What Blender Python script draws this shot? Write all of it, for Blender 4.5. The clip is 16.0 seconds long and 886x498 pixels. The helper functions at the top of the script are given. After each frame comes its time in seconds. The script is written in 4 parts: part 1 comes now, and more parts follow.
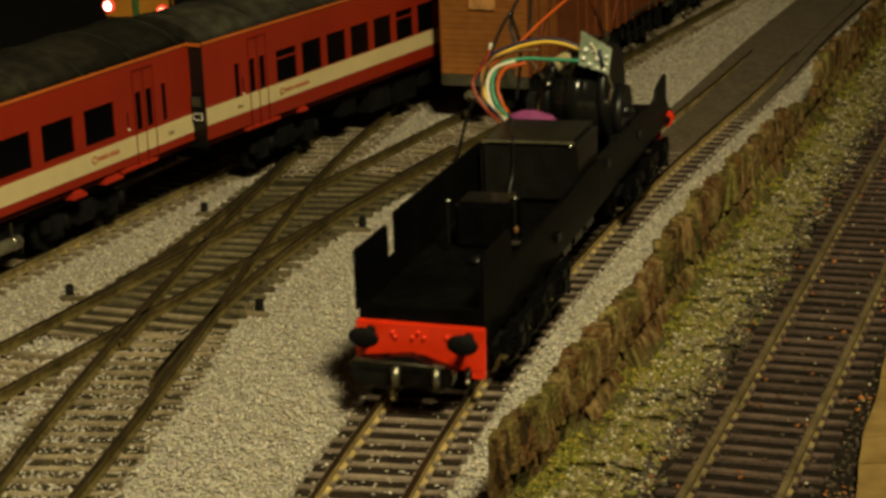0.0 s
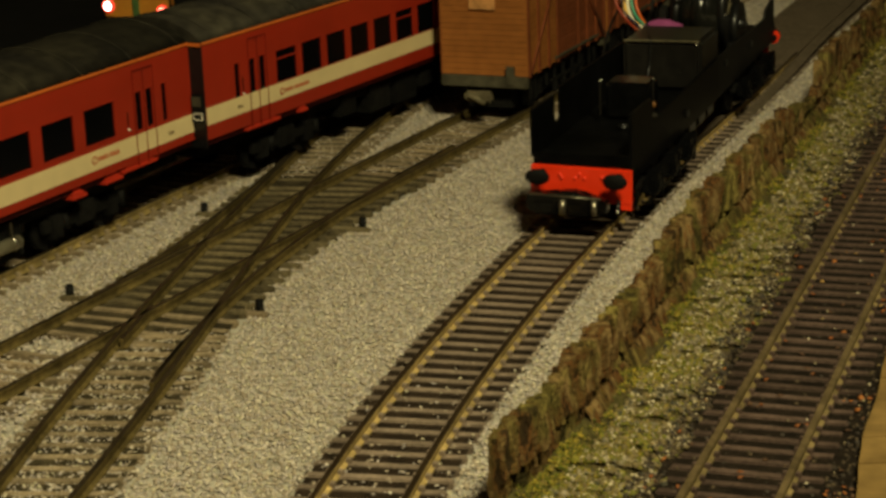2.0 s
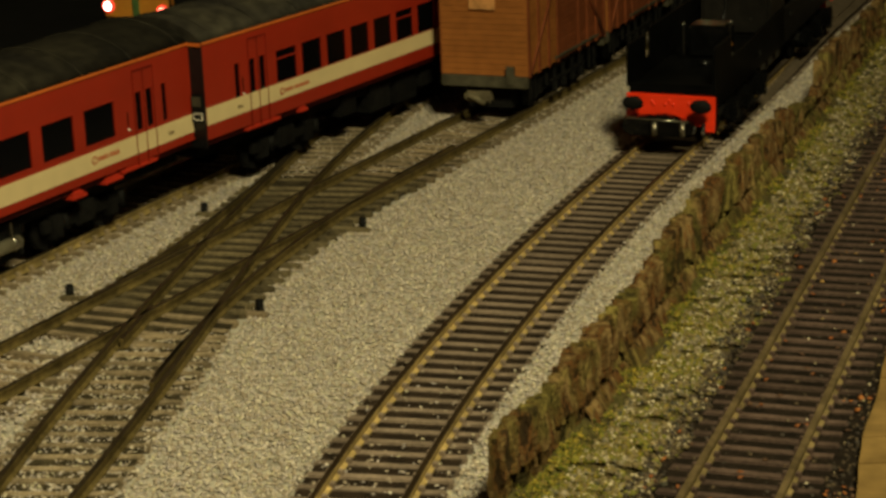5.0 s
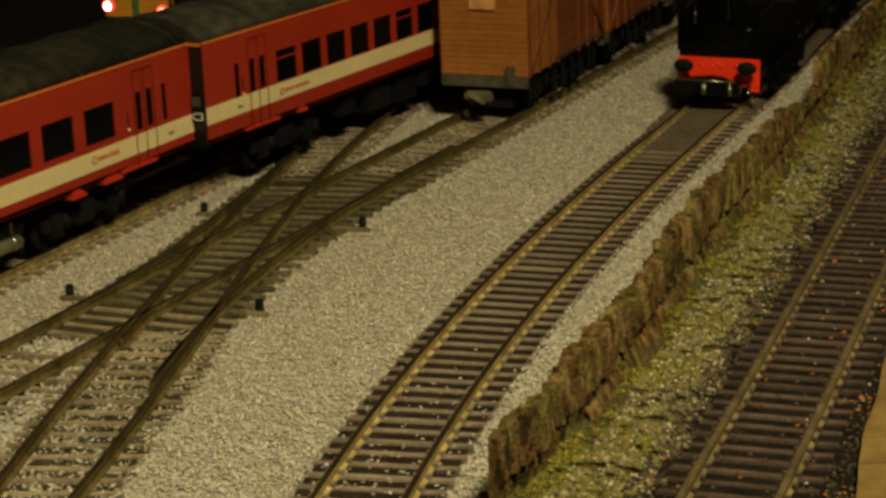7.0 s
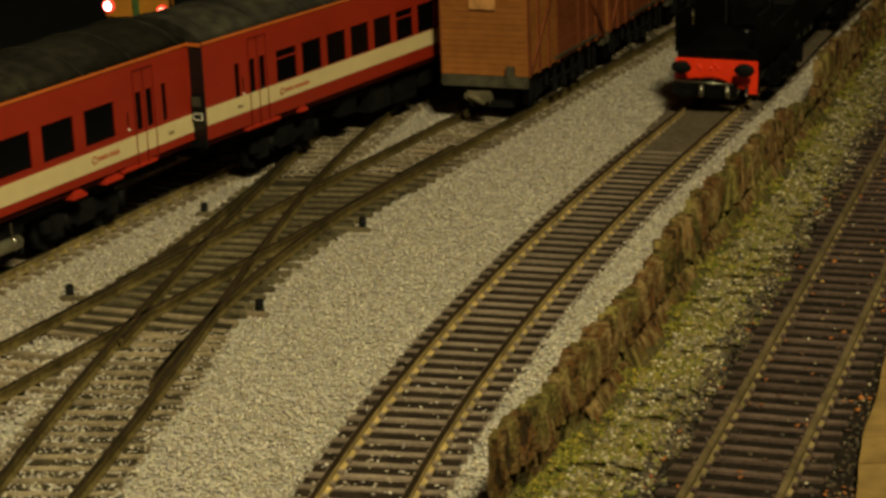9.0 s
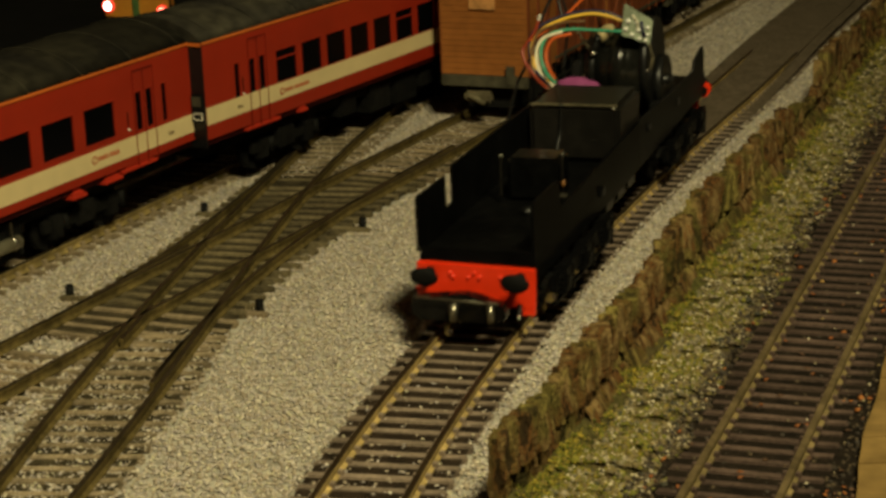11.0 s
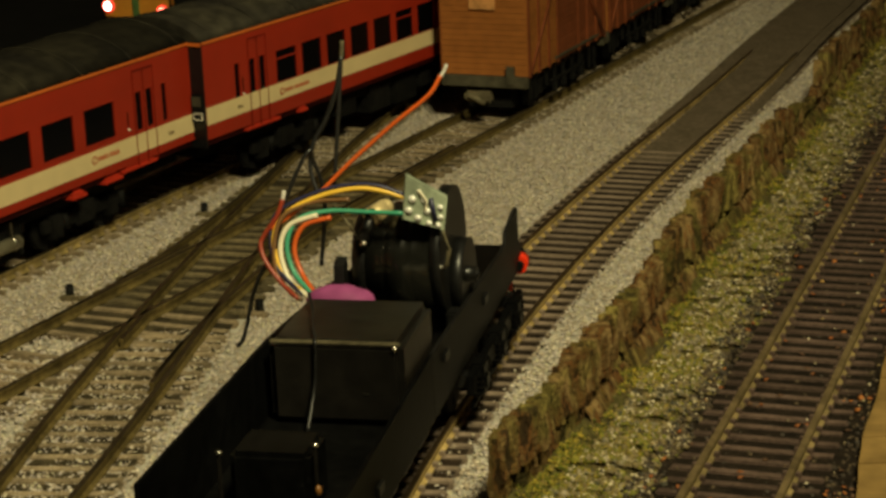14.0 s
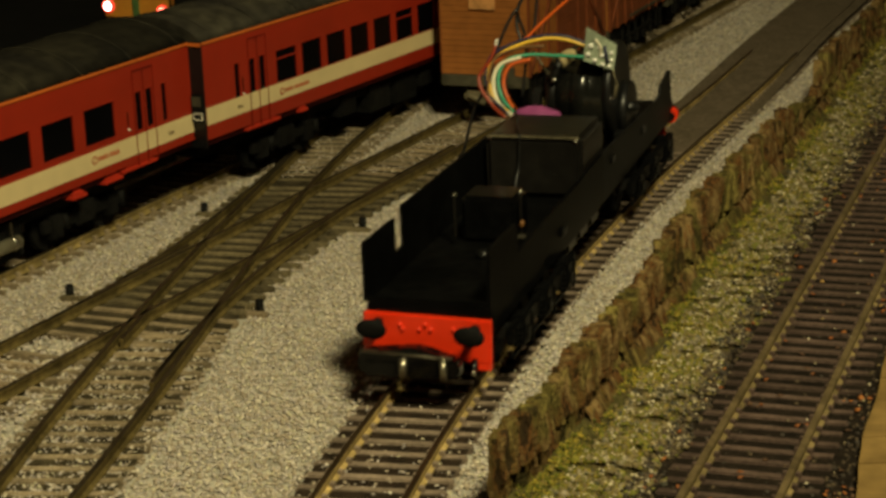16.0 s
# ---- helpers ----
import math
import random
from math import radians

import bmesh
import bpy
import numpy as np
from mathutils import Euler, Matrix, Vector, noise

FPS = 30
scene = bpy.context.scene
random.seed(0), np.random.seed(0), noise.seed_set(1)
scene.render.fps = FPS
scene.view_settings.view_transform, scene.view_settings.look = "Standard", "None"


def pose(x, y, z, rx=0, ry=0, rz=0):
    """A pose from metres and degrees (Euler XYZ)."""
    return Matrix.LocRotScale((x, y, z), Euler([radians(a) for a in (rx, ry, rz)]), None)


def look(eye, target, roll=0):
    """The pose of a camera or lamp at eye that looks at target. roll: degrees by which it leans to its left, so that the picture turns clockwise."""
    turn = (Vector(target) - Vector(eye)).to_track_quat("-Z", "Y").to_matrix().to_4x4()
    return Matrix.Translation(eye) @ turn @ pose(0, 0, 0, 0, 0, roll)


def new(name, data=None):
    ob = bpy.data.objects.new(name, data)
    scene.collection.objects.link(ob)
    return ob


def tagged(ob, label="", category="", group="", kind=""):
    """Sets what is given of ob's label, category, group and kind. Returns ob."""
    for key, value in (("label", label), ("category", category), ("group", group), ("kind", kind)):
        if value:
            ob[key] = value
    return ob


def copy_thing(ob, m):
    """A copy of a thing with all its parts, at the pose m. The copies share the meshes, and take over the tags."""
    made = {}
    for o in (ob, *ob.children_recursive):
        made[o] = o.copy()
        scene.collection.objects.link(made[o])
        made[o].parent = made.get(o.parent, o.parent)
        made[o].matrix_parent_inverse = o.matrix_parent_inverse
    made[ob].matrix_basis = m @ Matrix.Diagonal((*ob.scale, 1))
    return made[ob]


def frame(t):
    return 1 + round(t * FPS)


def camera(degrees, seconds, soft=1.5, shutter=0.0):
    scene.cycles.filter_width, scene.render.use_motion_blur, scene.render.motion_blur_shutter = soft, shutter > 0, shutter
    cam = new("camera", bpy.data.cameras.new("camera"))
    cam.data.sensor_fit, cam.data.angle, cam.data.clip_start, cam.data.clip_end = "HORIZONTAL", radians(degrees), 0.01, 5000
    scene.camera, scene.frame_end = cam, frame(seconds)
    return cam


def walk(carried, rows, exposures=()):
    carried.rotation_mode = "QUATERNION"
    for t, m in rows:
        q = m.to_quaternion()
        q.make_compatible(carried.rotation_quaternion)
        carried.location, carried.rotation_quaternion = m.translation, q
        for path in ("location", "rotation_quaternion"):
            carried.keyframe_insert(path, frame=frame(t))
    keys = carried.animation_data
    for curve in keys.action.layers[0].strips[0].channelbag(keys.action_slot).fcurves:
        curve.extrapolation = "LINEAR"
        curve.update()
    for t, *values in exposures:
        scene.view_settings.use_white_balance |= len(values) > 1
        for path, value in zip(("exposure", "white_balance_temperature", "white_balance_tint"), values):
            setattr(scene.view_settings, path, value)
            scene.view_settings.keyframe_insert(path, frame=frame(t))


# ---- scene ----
# A model railway. Lengths are written in millimetres and turned into metres by U.
U = 0.001
EYE = (0.0, 0.0, 0.1416)
TILT = 0.2843
cam = camera(24.56, 16.0, soft=3.2, shutter=0.4)
VIEW = look(EYE, (0.0, math.cos(TILT), EYE[2] - math.sin(TILT)), roll=-2.35)
walk(cam, [(0.0, VIEW), (16.0, VIEW)], exposures=[(0.0, 0.0), (16.0, 0.0)])

# ---- light: one warm room lamp above the layout, in a closed room ----
world = bpy.data.worlds.new("room_air")
scene.world = world
world.use_nodes = True
world.node_tree.nodes["Background"].inputs[0].default_value = (1.0, 0.78, 0.45, 1)
world.node_tree.nodes["Background"].inputs[1].default_value = 0.005
bulb = bpy.data.lights.new("room_lamp", "AREA")
bulb.shape, bulb.size, bulb.energy, bulb.color = "DISK", 0.10, 4.1, (1.0, 0.89, 0.485)
lamp = new("room_lamp", bulb)
lamp.matrix_world = look((0.13, 0.06, 0.49), (0.0, 0.47, 0.0))


# ---- materials ----
def mat(name, base, rough=0.6, metal=0.0, scale=400, var=0.25, bump=0.2, second=None, spots=0.0, island=0.0, each=0.0, emit=0.0, coat=0.0, spec=0.5):
    m = bpy.data.materials.new(name)
    m.use_nodes = True
    nt = m.node_tree
    n, l = nt.nodes, nt.links
    b = n["Principled BSDF"]
    tc = n.new("ShaderNodeTexCoord")
    big = n.new("ShaderNodeTexNoise")
    big.inputs["Scale"].default_value, big.inputs["Detail"].default_value = scale * 0.18, 6
    fine = n.new("ShaderNodeTexNoise")
    fine.inputs["Scale"].default_value, fine.inputs["Detail"].default_value = scale, 4
    for t in (big, fine):
        l.new(tc.outputs["Object"], t.inputs["Vector"])
    mix = n.new("ShaderNodeMix")
    mix.data_type = "RGBA"
    dark = tuple(c * (1 - var) for c in base)
    other = second if second else tuple(min(1, c * (1 + var)) for c in base)
    mix.inputs[6].default_value, mix.inputs[7].default_value = (*(base if second else dark), 1), (*other, 1)
    ramp = n.new("ShaderNodeMapRange")
    ramp.inputs[1].default_value, ramp.inputs[2].default_value = 0.35, 0.65
    l.new(big.outputs["Fac"], ramp.inputs[0])
    l.new(ramp.outputs[0], mix.inputs[0])
    hsv = n.new("ShaderNodeHueSaturation")
    l.new(mix.outputs[2], hsv.inputs["Color"])
    val = n.new("ShaderNodeMapRange")
    val.inputs[1].default_value, val.inputs[2].default_value = 0.3, 0.7
    val.inputs[3].default_value, val.inputs[4].default_value = 1 - var, 1 + var
    l.new(fine.outputs["Fac"], val.inputs[0])
    last = val.outputs[0]
    for amount, kind, socket in ((island, "ShaderNodeNewGeometry", "Random Per Island"), (each, "ShaderNodeObjectInfo", "Random")):
        if amount:
            src = n.new(kind)
            mr = n.new("ShaderNodeMapRange")
            mr.inputs[3].default_value, mr.inputs[4].default_value = 1 - amount, 1 + amount
            l.new(src.outputs[socket], mr.inputs[0])
            mul = n.new("ShaderNodeMath")
            mul.operation = "MULTIPLY"
            l.new(last, mul.inputs[0])
            l.new(mr.outputs[0], mul.inputs[1])
            last = mul.outputs[0]
    l.new(last, hsv.inputs["Value"])
    l.new(hsv.outputs["Color"], b.inputs["Base Color"])
    b.inputs["Roughness"].default_value, b.inputs["Metallic"].default_value = rough, metal
    b.inputs["Coat Weight"].default_value = coat
    b.inputs["Specular IOR Level"].default_value = spec if rough < 0.6 else min(spec, 0.12)
    if bump:
        bp = n.new("ShaderNodeBump")
        bp.inputs["Strength"].default_value, bp.inputs["Distance"].default_value = bump, 0.0006
        l.new(fine.outputs["Fac"], bp.inputs["Height"])
        l.new(bp.outputs["Normal"], b.inputs["Normal"])
    if emit:
        b.inputs["Emission Color"].default_value, b.inputs["Emission Strength"].default_value = (*base, 1), emit
    return m


def island_mat(name, colours, rough=0.8):
    """Small loose pieces, each of a colour of its own."""
    m = bpy.data.materials.new(name)
    m.use_nodes = True
    n, l = m.node_tree.nodes, m.node_tree.links
    geo = n.new("ShaderNodeNewGeometry")
    ramp = n.new("ShaderNodeValToRGB")
    ramp.color_ramp.interpolation = "CONSTANT"
    for i, c in enumerate(colours):
        e = ramp.color_ramp.elements[i] if i < 2 else ramp.color_ramp.elements.new(0.5)
        e.position, e.color = i / len(colours), (*c, 1)
    l.new(geo.outputs["Random Per Island"], ramp.inputs[0])
    l.new(ramp.outputs[0], n["Principled BSDF"].inputs["Base Color"])
    n["Principled BSDF"].inputs["Roughness"].default_value = rough
    n["Principled BSDF"].inputs["Specular IOR Level"].default_value = 0.2
    return m


def bark_mat():
    """Cork bark: upright streaks of brown, rust and near-black, with olive moss in patches."""
    m = bpy.data.materials.new("cork_bark")
    m.use_nodes = True
    n, l = m.node_tree.nodes, m.node_tree.links
    tc = n.new("ShaderNodeTexCoord")
    grain = n.new("ShaderNodeMapping")
    grain.inputs["Scale"].default_value = (1.0, 1.0, 0.3)
    l.new(tc.outputs["Object"], grain.inputs["Vector"])
    tex = []
    for scale, src in ((130, grain), (460, grain), (1300, tc), (60, tc)):
        t = n.new("ShaderNodeTexNoise")
        t.inputs["Scale"].default_value, t.inputs["Detail"].default_value, t.inputs["Roughness"].default_value = scale, 5, 0.62
        l.new(src.outputs["Object" if src is tc else "Vector"], t.inputs["Vector"])
        tex.append(t)
    add = n.new("ShaderNodeMath")
    add.operation = "MULTIPLY_ADD"
    l.new(tex[0].outputs["Fac"], add.inputs[0])
    add.inputs[1].default_value = 0.7
    l.new(tex[1].outputs["Fac"], add.inputs[2])
    half = n.new("ShaderNodeMath")
    half.operation = "MULTIPLY"
    half.inputs[1].default_value = 0.59
    l.new(add.outputs[0], half.inputs[0])
    ramps = []
    for marks in (((0.0, (0.014, 0.009, 0.005)), (0.445, (0.036, 0.021, 0.009)), (0.475, (0.15, 0.066, 0.02)), (0.50, (0.085, 0.05, 0.018)), (0.54, (0.2, 0.1, 0.034)), (0.61, (0.27, 0.18, 0.075))),
                  ((0.0, (0.016, 0.013, 0.006)), (0.445, (0.04, 0.032, 0.010)), (0.475, (0.11, 0.088, 0.022)), (0.50, (0.07, 0.055, 0.016)), (0.54, (0.155, 0.125, 0.032)), (0.61, (0.27, 0.22, 0.06)))):
        ramp = n.new("ShaderNodeValToRGB")
        for i, (p, c) in enumerate(marks):
            e = ramp.color_ramp.elements[i] if i < 2 else ramp.color_ramp.elements.new(0.5)
            e.position, e.color = p, (*c, 1)
        l.new(half.outputs[0], ramp.inputs[0])
        ramps.append(ramp)
    patch = n.new("ShaderNodeMapRange")
    patch.inputs[1].default_value, patch.inputs[2].default_value = 0.46, 0.58
    l.new(tex[3].outputs["Fac"], patch.inputs[0])
    mix = n.new("ShaderNodeMix")
    mix.data_type = "RGBA"
    l.new(patch.outputs[0], mix.inputs[0])
    l.new(ramps[0].outputs[0], mix.inputs[6])
    l.new(ramps[1].outputs[0], mix.inputs[7])
    b = n["Principled BSDF"]
    l.new(mix.outputs[2], b.inputs["Base Color"])
    b.inputs["Roughness"].default_value = 0.9
    b.inputs["Specular IOR Level"].default_value = 0.12
    bp = n.new("ShaderNodeBump")
    bp.inputs["Strength"].default_value, bp.inputs["Distance"].default_value = 0.9, 0.0014
    l.new(tex[1].outputs["Fac"], bp.inputs["Height"])
    bq = n.new("ShaderNodeBump")
    bq.inputs["Strength"].default_value, bq.inputs["Distance"].default_value = 0.7, 0.0005
    l.new(tex[2].outputs["Fac"], bq.inputs["Height"])
    l.new(bp.outputs["Normal"], bq.inputs["Normal"])
    l.new(bq.outputs["Normal"], b.inputs["Normal"])
    return m


BALLAST_BED = mat("ballast_bed", (0.42, 0.39, 0.33), 0.95, scale=1500, var=0.3, bump=0.6)
BALLAST = island_mat("ballast_chips", [(0.68, 0.61, 0.54), (0.53, 0.47, 0.44), (0.43, 0.385, 0.375), (0.77, 0.69, 0.56), (0.60, 0.52, 0.47), (0.46, 0.38, 0.29), (0.65, 0.57, 0.55), (0.32, 0.28, 0.265), (0.62, 0.57, 0.40), (0.62, 0.52, 0.52)])
DARK_BED = mat("dark_track_bed", (0.013, 0.009, 0.006), 0.95, scale=1500, var=0.4, bump=0.6)
DARK_CHIPS = island_mat("dark_chips", [(0.05, 0.036, 0.025), (0.075, 0.055, 0.035), (0.035, 0.028, 0.022), (0.09, 0.065, 0.04), (0.06, 0.05, 0.042), (0.11, 0.08, 0.045)])
LEAF = island_mat("leaf_litter", [(0.36, 0.13, 0.035), (0.24, 0.085, 0.028), (0.50, 0.30, 0.09), (0.11, 0.06, 0.035), (0.20, 0.075, 0.03), (0.30, 0.10, 0.03), (0.55, 0.40, 0.17)])
GRAVEL = island_mat("bank_gravel", [(0.15, 0.13, 0.085), (0.24, 0.20, 0.13), (0.05, 0.048, 0.035), (0.34, 0.29, 0.20), (0.15, 0.145, 0.03), (0.17, 0.13, 0.06), (0.035, 0.038, 0.03), (0.66, 0.57, 0.40), (0.11, 0.12, 0.085), (0.20, 0.18, 0.03), (0.13, 0.135, 0.11)])
GRIT = island_mat("pale_grit", [(0.50, 0.42, 0.26), (0.36, 0.30, 0.18), (0.62, 0.54, 0.38), (0.28, 0.20, 0.09), (0.44, 0.40, 0.30)])
GRASS = island_mat("dry_grass", [(0.29, 0.222, 0.026), (0.37, 0.275, 0.040), (0.075, 0.085, 0.014), (0.30, 0.24, 0.05), (0.14, 0.14, 0.018), (0.17, 0.10, 0.03), (0.04, 0.045, 0.012), (0.20, 0.145, 0.05), (0.30, 0.22, 0.095)])
EARTH = mat("bank_earth", (0.07, 0.05, 0.022), 0.95, scale=700, var=0.45, bump=0.8, second=(0.07, 0.065, 0.018))
BARK = bark_mat()
# Rust colour lightened to carry the lamplight on the rail flanks.
RAIL_SIDE = mat("lamplit_rusty_rail_side", (0.40, 0.29, 0.115), 0.7, scale=600, var=0.3, bump=0.3)
OLD_TOP = mat("dull_rail_top", (0.034, 0.025, 0.013), 0.5, 0.4, scale=500, var=0.3, bump=0.1)
OLD_SIDE = mat("oily_rail_side", (0.095, 0.069, 0.024), 0.75, scale=600, var=0.35, bump=0.3)
# Base darkened to carry the dark room mirrored in the polished rail top.
RAIL_TOP = mat("room_dark_rail_top", (0.050, 0.032, 0.016), 0.4, 0.6, scale=500, var=0.25, bump=0.1)
SLEEPER = mat("brown_sleeper", (0.20, 0.152, 0.115), 0.8, scale=800, var=0.25, bump=0.4, each=0.18)
OLD_SLEEPER = mat("dusty_sleeper", (0.225, 0.175, 0.112), 0.85, scale=800, var=0.3, bump=0.5, each=0.25)
DARK_SLEEPER = mat("dark_sleeper", (0.080, 0.053, 0.043), 0.75, scale=800, var=0.3, bump=0.4, each=0.3)
RED = mat("carriage_red", (0.29, 0.019, 0.006), 0.42, scale=120, var=0.07, bump=0.03)
STEP = mat("footstep_red", (0.42, 0.026, 0.009), 0.5, scale=200, var=0.1, bump=0.05)
CREAM = mat("cream_band", (0.66, 0.52, 0.28), 0.45, scale=150, var=0.06, bump=0.03)
TRIM = mat("orange_trim", (0.55, 0.13, 0.02), 0.45, scale=150, var=0.08, bump=0.03)
ROOF = mat("carriage_roof", (0.017, 0.015, 0.012), 0.75, scale=260, var=0.35, bump=0.2, second=(0.042, 0.037, 0.024))
GLASS = mat("dark_window", (0.002, 0.002, 0.0025), 0.2, spec=0.06, scale=100, var=0.1, bump=0.0)
GLOSS = mat("gloss_black", (0.003, 0.003, 0.003), 0.14, spec=0.3, scale=500, var=0.3, bump=0.05)
BLACK = mat("black_plastic", (0.007, 0.007, 0.007), 0.36, spec=0.4, scale=500, var=0.3, bump=0.12)
GREY_PLATE = mat("dull_grey_plate", (0.009, 0.0085, 0.008), 0.5, spec=0.12, scale=300, var=0.3, bump=0.06)
SATIN = mat("satin_black", (0.0030, 0.0030, 0.0030), 0.4, spec=0.04, scale=300, var=0.3, bump=0.06)
WEIGHT = mat("dark_metal_weight", (0.0125, 0.011, 0.0095), 0.36, 0.3, scale=260, var=0.3, bump=0.12)
UNDER = mat("underframe_black", (0.0055, 0.0053, 0.005), 0.75, scale=500, var=0.4, bump=0.3)
BEAM = mat("buffer_beam_red", (0.80, 0.035, 0.006), 0.38, scale=250, var=0.06, bump=0.04)
DULL_STEEL = mat("tarnished_steel", (0.34, 0.31, 0.23), 0.32, 0.9, scale=300, var=0.3, bump=0.1)
STEEL = mat("bright_steel", (0.60, 0.57, 0.50), 0.25, 1.0, scale=300, var=0.15, bump=0.05)
SILVER = mat("grey_tank", (0.24, 0.22, 0.15), 0.35, 0.4, scale=300, var=0.15, bump=0.05)
MOTOR = mat("motor_case", (0.014, 0.014, 0.012), 0.17, 0.3, scale=300, var=0.2, bump=0.04)
BRASS = mat("brass_brush", (0.62, 0.50, 0.26), 0.45, 0.4, scale=300, var=0.15, bump=0.05)
BOARD = mat("circuit_board", (0.26, 0.30, 0.22), 0.3, scale=500, var=0.3, bump=0.1)
SOLDER = mat("solder", (0.85, 0.84, 0.78), 0.35, 0.25, scale=600, var=0.15, bump=0.1)
PURPLE = mat("purple_putty", (0.25, 0.055, 0.17), 0.6, scale=300, var=0.15, bump=0.2)
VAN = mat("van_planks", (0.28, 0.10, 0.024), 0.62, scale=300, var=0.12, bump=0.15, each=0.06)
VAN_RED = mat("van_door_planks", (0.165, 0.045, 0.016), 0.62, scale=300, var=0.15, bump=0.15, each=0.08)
VAN_GREY = mat("van_underframe_grey", (0.06, 0.054, 0.036), 0.75, scale=400, var=0.25, bump=0.2)
COUPLER = mat("worn_coupling", (0.14, 0.12, 0.075), 0.6, 0.2, scale=500, var=0.3, bump=0.3)
YELLOW = mat("yellow_cab_end", (0.52, 0.21, 0.022), 0.5, scale=200, var=0.1, bump=0.05)
TAN = mat("tan_platform", (0.20, 0.125, 0.042), 0.8, scale=200, var=0.2, bump=0.3, each=0.1)
VOID = mat("unlit_black", (0.004, 0.004, 0.004), 0.95, scale=200, var=0.3, bump=0.3)
PLASTER = mat("room_plaster", (0.22, 0.18, 0.13), 0.9, scale=20, var=0.05, bump=0.1)
INK = mat("brown_ink", (0.14, 0.08, 0.035), 0.5, scale=200, var=0.1, bump=0.0)
LETTER = mat("orange_lettering", (0.40, 0.065, 0.018), 0.5, scale=200, var=0.1, bump=0.0)
WHITE = mat("white_letter", (0.75, 0.72, 0.62), 0.5, scale=200, var=0.05, bump=0.0)
GLOW = mat("lit_lamp", (1.0, 0.62, 0.55), 0.3, scale=200, var=0.0, bump=0.0, emit=7.0)
# Weak emission on the lamp housing imitates the red halo round the lens.
HALO = mat("red_lamp_halo", (0.9, 0.06, 0.03), 0.4, scale=200, var=0.0, bump=0.0, emit=0.8)
GLOW_RED = mat("lit_tail_lamp", (1.0, 0.16, 0.10), 0.3, scale=200, var=0.0, bump=0.0, emit=8.0)
WIRES = {k: mat(k + "_wire", c, 0.38, scale=300, var=0.08, bump=0.0) for k, c in {
    "yellow": (0.75, 0.46, 0.05), "green": (0.05, 0.30, 0.18), "white": (0.72, 0.66, 0.50), "orange": (0.56, 0.095, 0.012),
    "red": (0.26, 0.035, 0.014), "black": (0.010, 0.010, 0.010), "brown": (0.16, 0.08, 0.03), "blue": (0.02, 0.02, 0.06)}.items()}


# ---- mesh helpers ----
def part(name, bm, material, parent=None, label=""):
    me = bpy.data.meshes.new(name)
    bmesh.ops.recalc_face_normals(bm, faces=bm.faces)
    bm.to_mesh(me)
    bm.free()
    for m in (material if isinstance(material, (list, tuple)) else [material]):
        me.materials.append(m)
    ob = new(name, me)
    ob.parent = parent
    return tagged(ob, label)


def thing(name, m, label, category, group="", kind=""):
    e = new(name)
    e.empty_display_size = 0.01
    e.matrix_world = m
    return tagged(e, label, category, group, kind)


def mm(x, y, z=0, rz=0):
    return pose(x * U, y * U, z * U, 0, 0, rz)


def add_box(bm, x0, x1, y0, y1, z0, z1, bevel=0.0, mi=0):
    made = bmesh.ops.create_cube(bm, size=1.0)["verts"]
    c = Vector(((x0 + x1) / 2, (y0 + y1) / 2, (z0 + z1) / 2)) * U
    s = Vector((abs(x1 - x0), abs(y1 - y0), abs(z1 - z0))) * U
    for v in made:
        v.co = Vector((v.co.x * s.x, v.co.y * s.y, v.co.z * s.z)) + c
    faces = list({f for v in made for f in v.link_faces})
    for f in faces:
        f.material_index = mi
    if bevel:
        bmesh.ops.bevel(bm, geom=list({e for v in made for e in v.link_edges}), offset=bevel * U, segments=2, affect="EDGES", clamp_overlap=True)
    return bm


def box(*a, **k):
    return add_box(bmesh.new(), *a, **k)


def add_tube(bm, a, b, r0, r1=None, seg=16, squash=1.0):
    """A round bar from a to b."""
    a, b = Vector(a) * U, Vector(b) * U
    r1 = r0 if r1 is None else r1
    q = (b - a).to_track_quat("Z", "Y").to_matrix().to_4x4()
    made = bmesh.ops.create_cone(bm, cap_ends=True, segments=seg, radius1=r0 * U, radius2=r1 * U, depth=(b - a).length)["verts"]
    bmesh.ops.transform(bm, matrix=Matrix.Translation((a + b) / 2) @ q @ Matrix.Diagonal((1, squash, 1, 1)), verts=made)
    for f in {f for v in made for f in v.link_faces}:
        f.smooth = len(f.verts) == 4
    return bm


def tube(*a, **k):
    return add_tube(bmesh.new(), *a, **k)


def add_ball(bm, c, rx, ry, rz, seg=12):
    made = bmesh.ops.create_uvsphere(bm, u_segments=seg, v_segments=max(6, seg // 2), radius=1.0)["verts"]
    bmesh.ops.transform(bm, matrix=Matrix.Translation(Vector(c) * U) @ Matrix.Diagonal((rx * U, ry * U, rz * U, 1)), verts=made)
    for v in made:
        for f in v.link_faces:
            f.smooth = True
    return bm


def extrude_outline(pts, y0, y1):
    """A flat outline in x and z, given a thickness from y0 to y1."""
    bm = bmesh.new()
    a = [bm.verts.new((x * U, y0 * U, z * U)) for x, z in pts]
    b = [bm.verts.new((x * U, y1 * U, z * U)) for x, z in pts]
    bm.faces.new(a)
    bm.faces.new(b[::-1])
    for i in range(len(pts)):
        j = (i + 1) % len(pts)
        bm.faces.new((a[i], b[i], b[j], a[j]))
    return bm


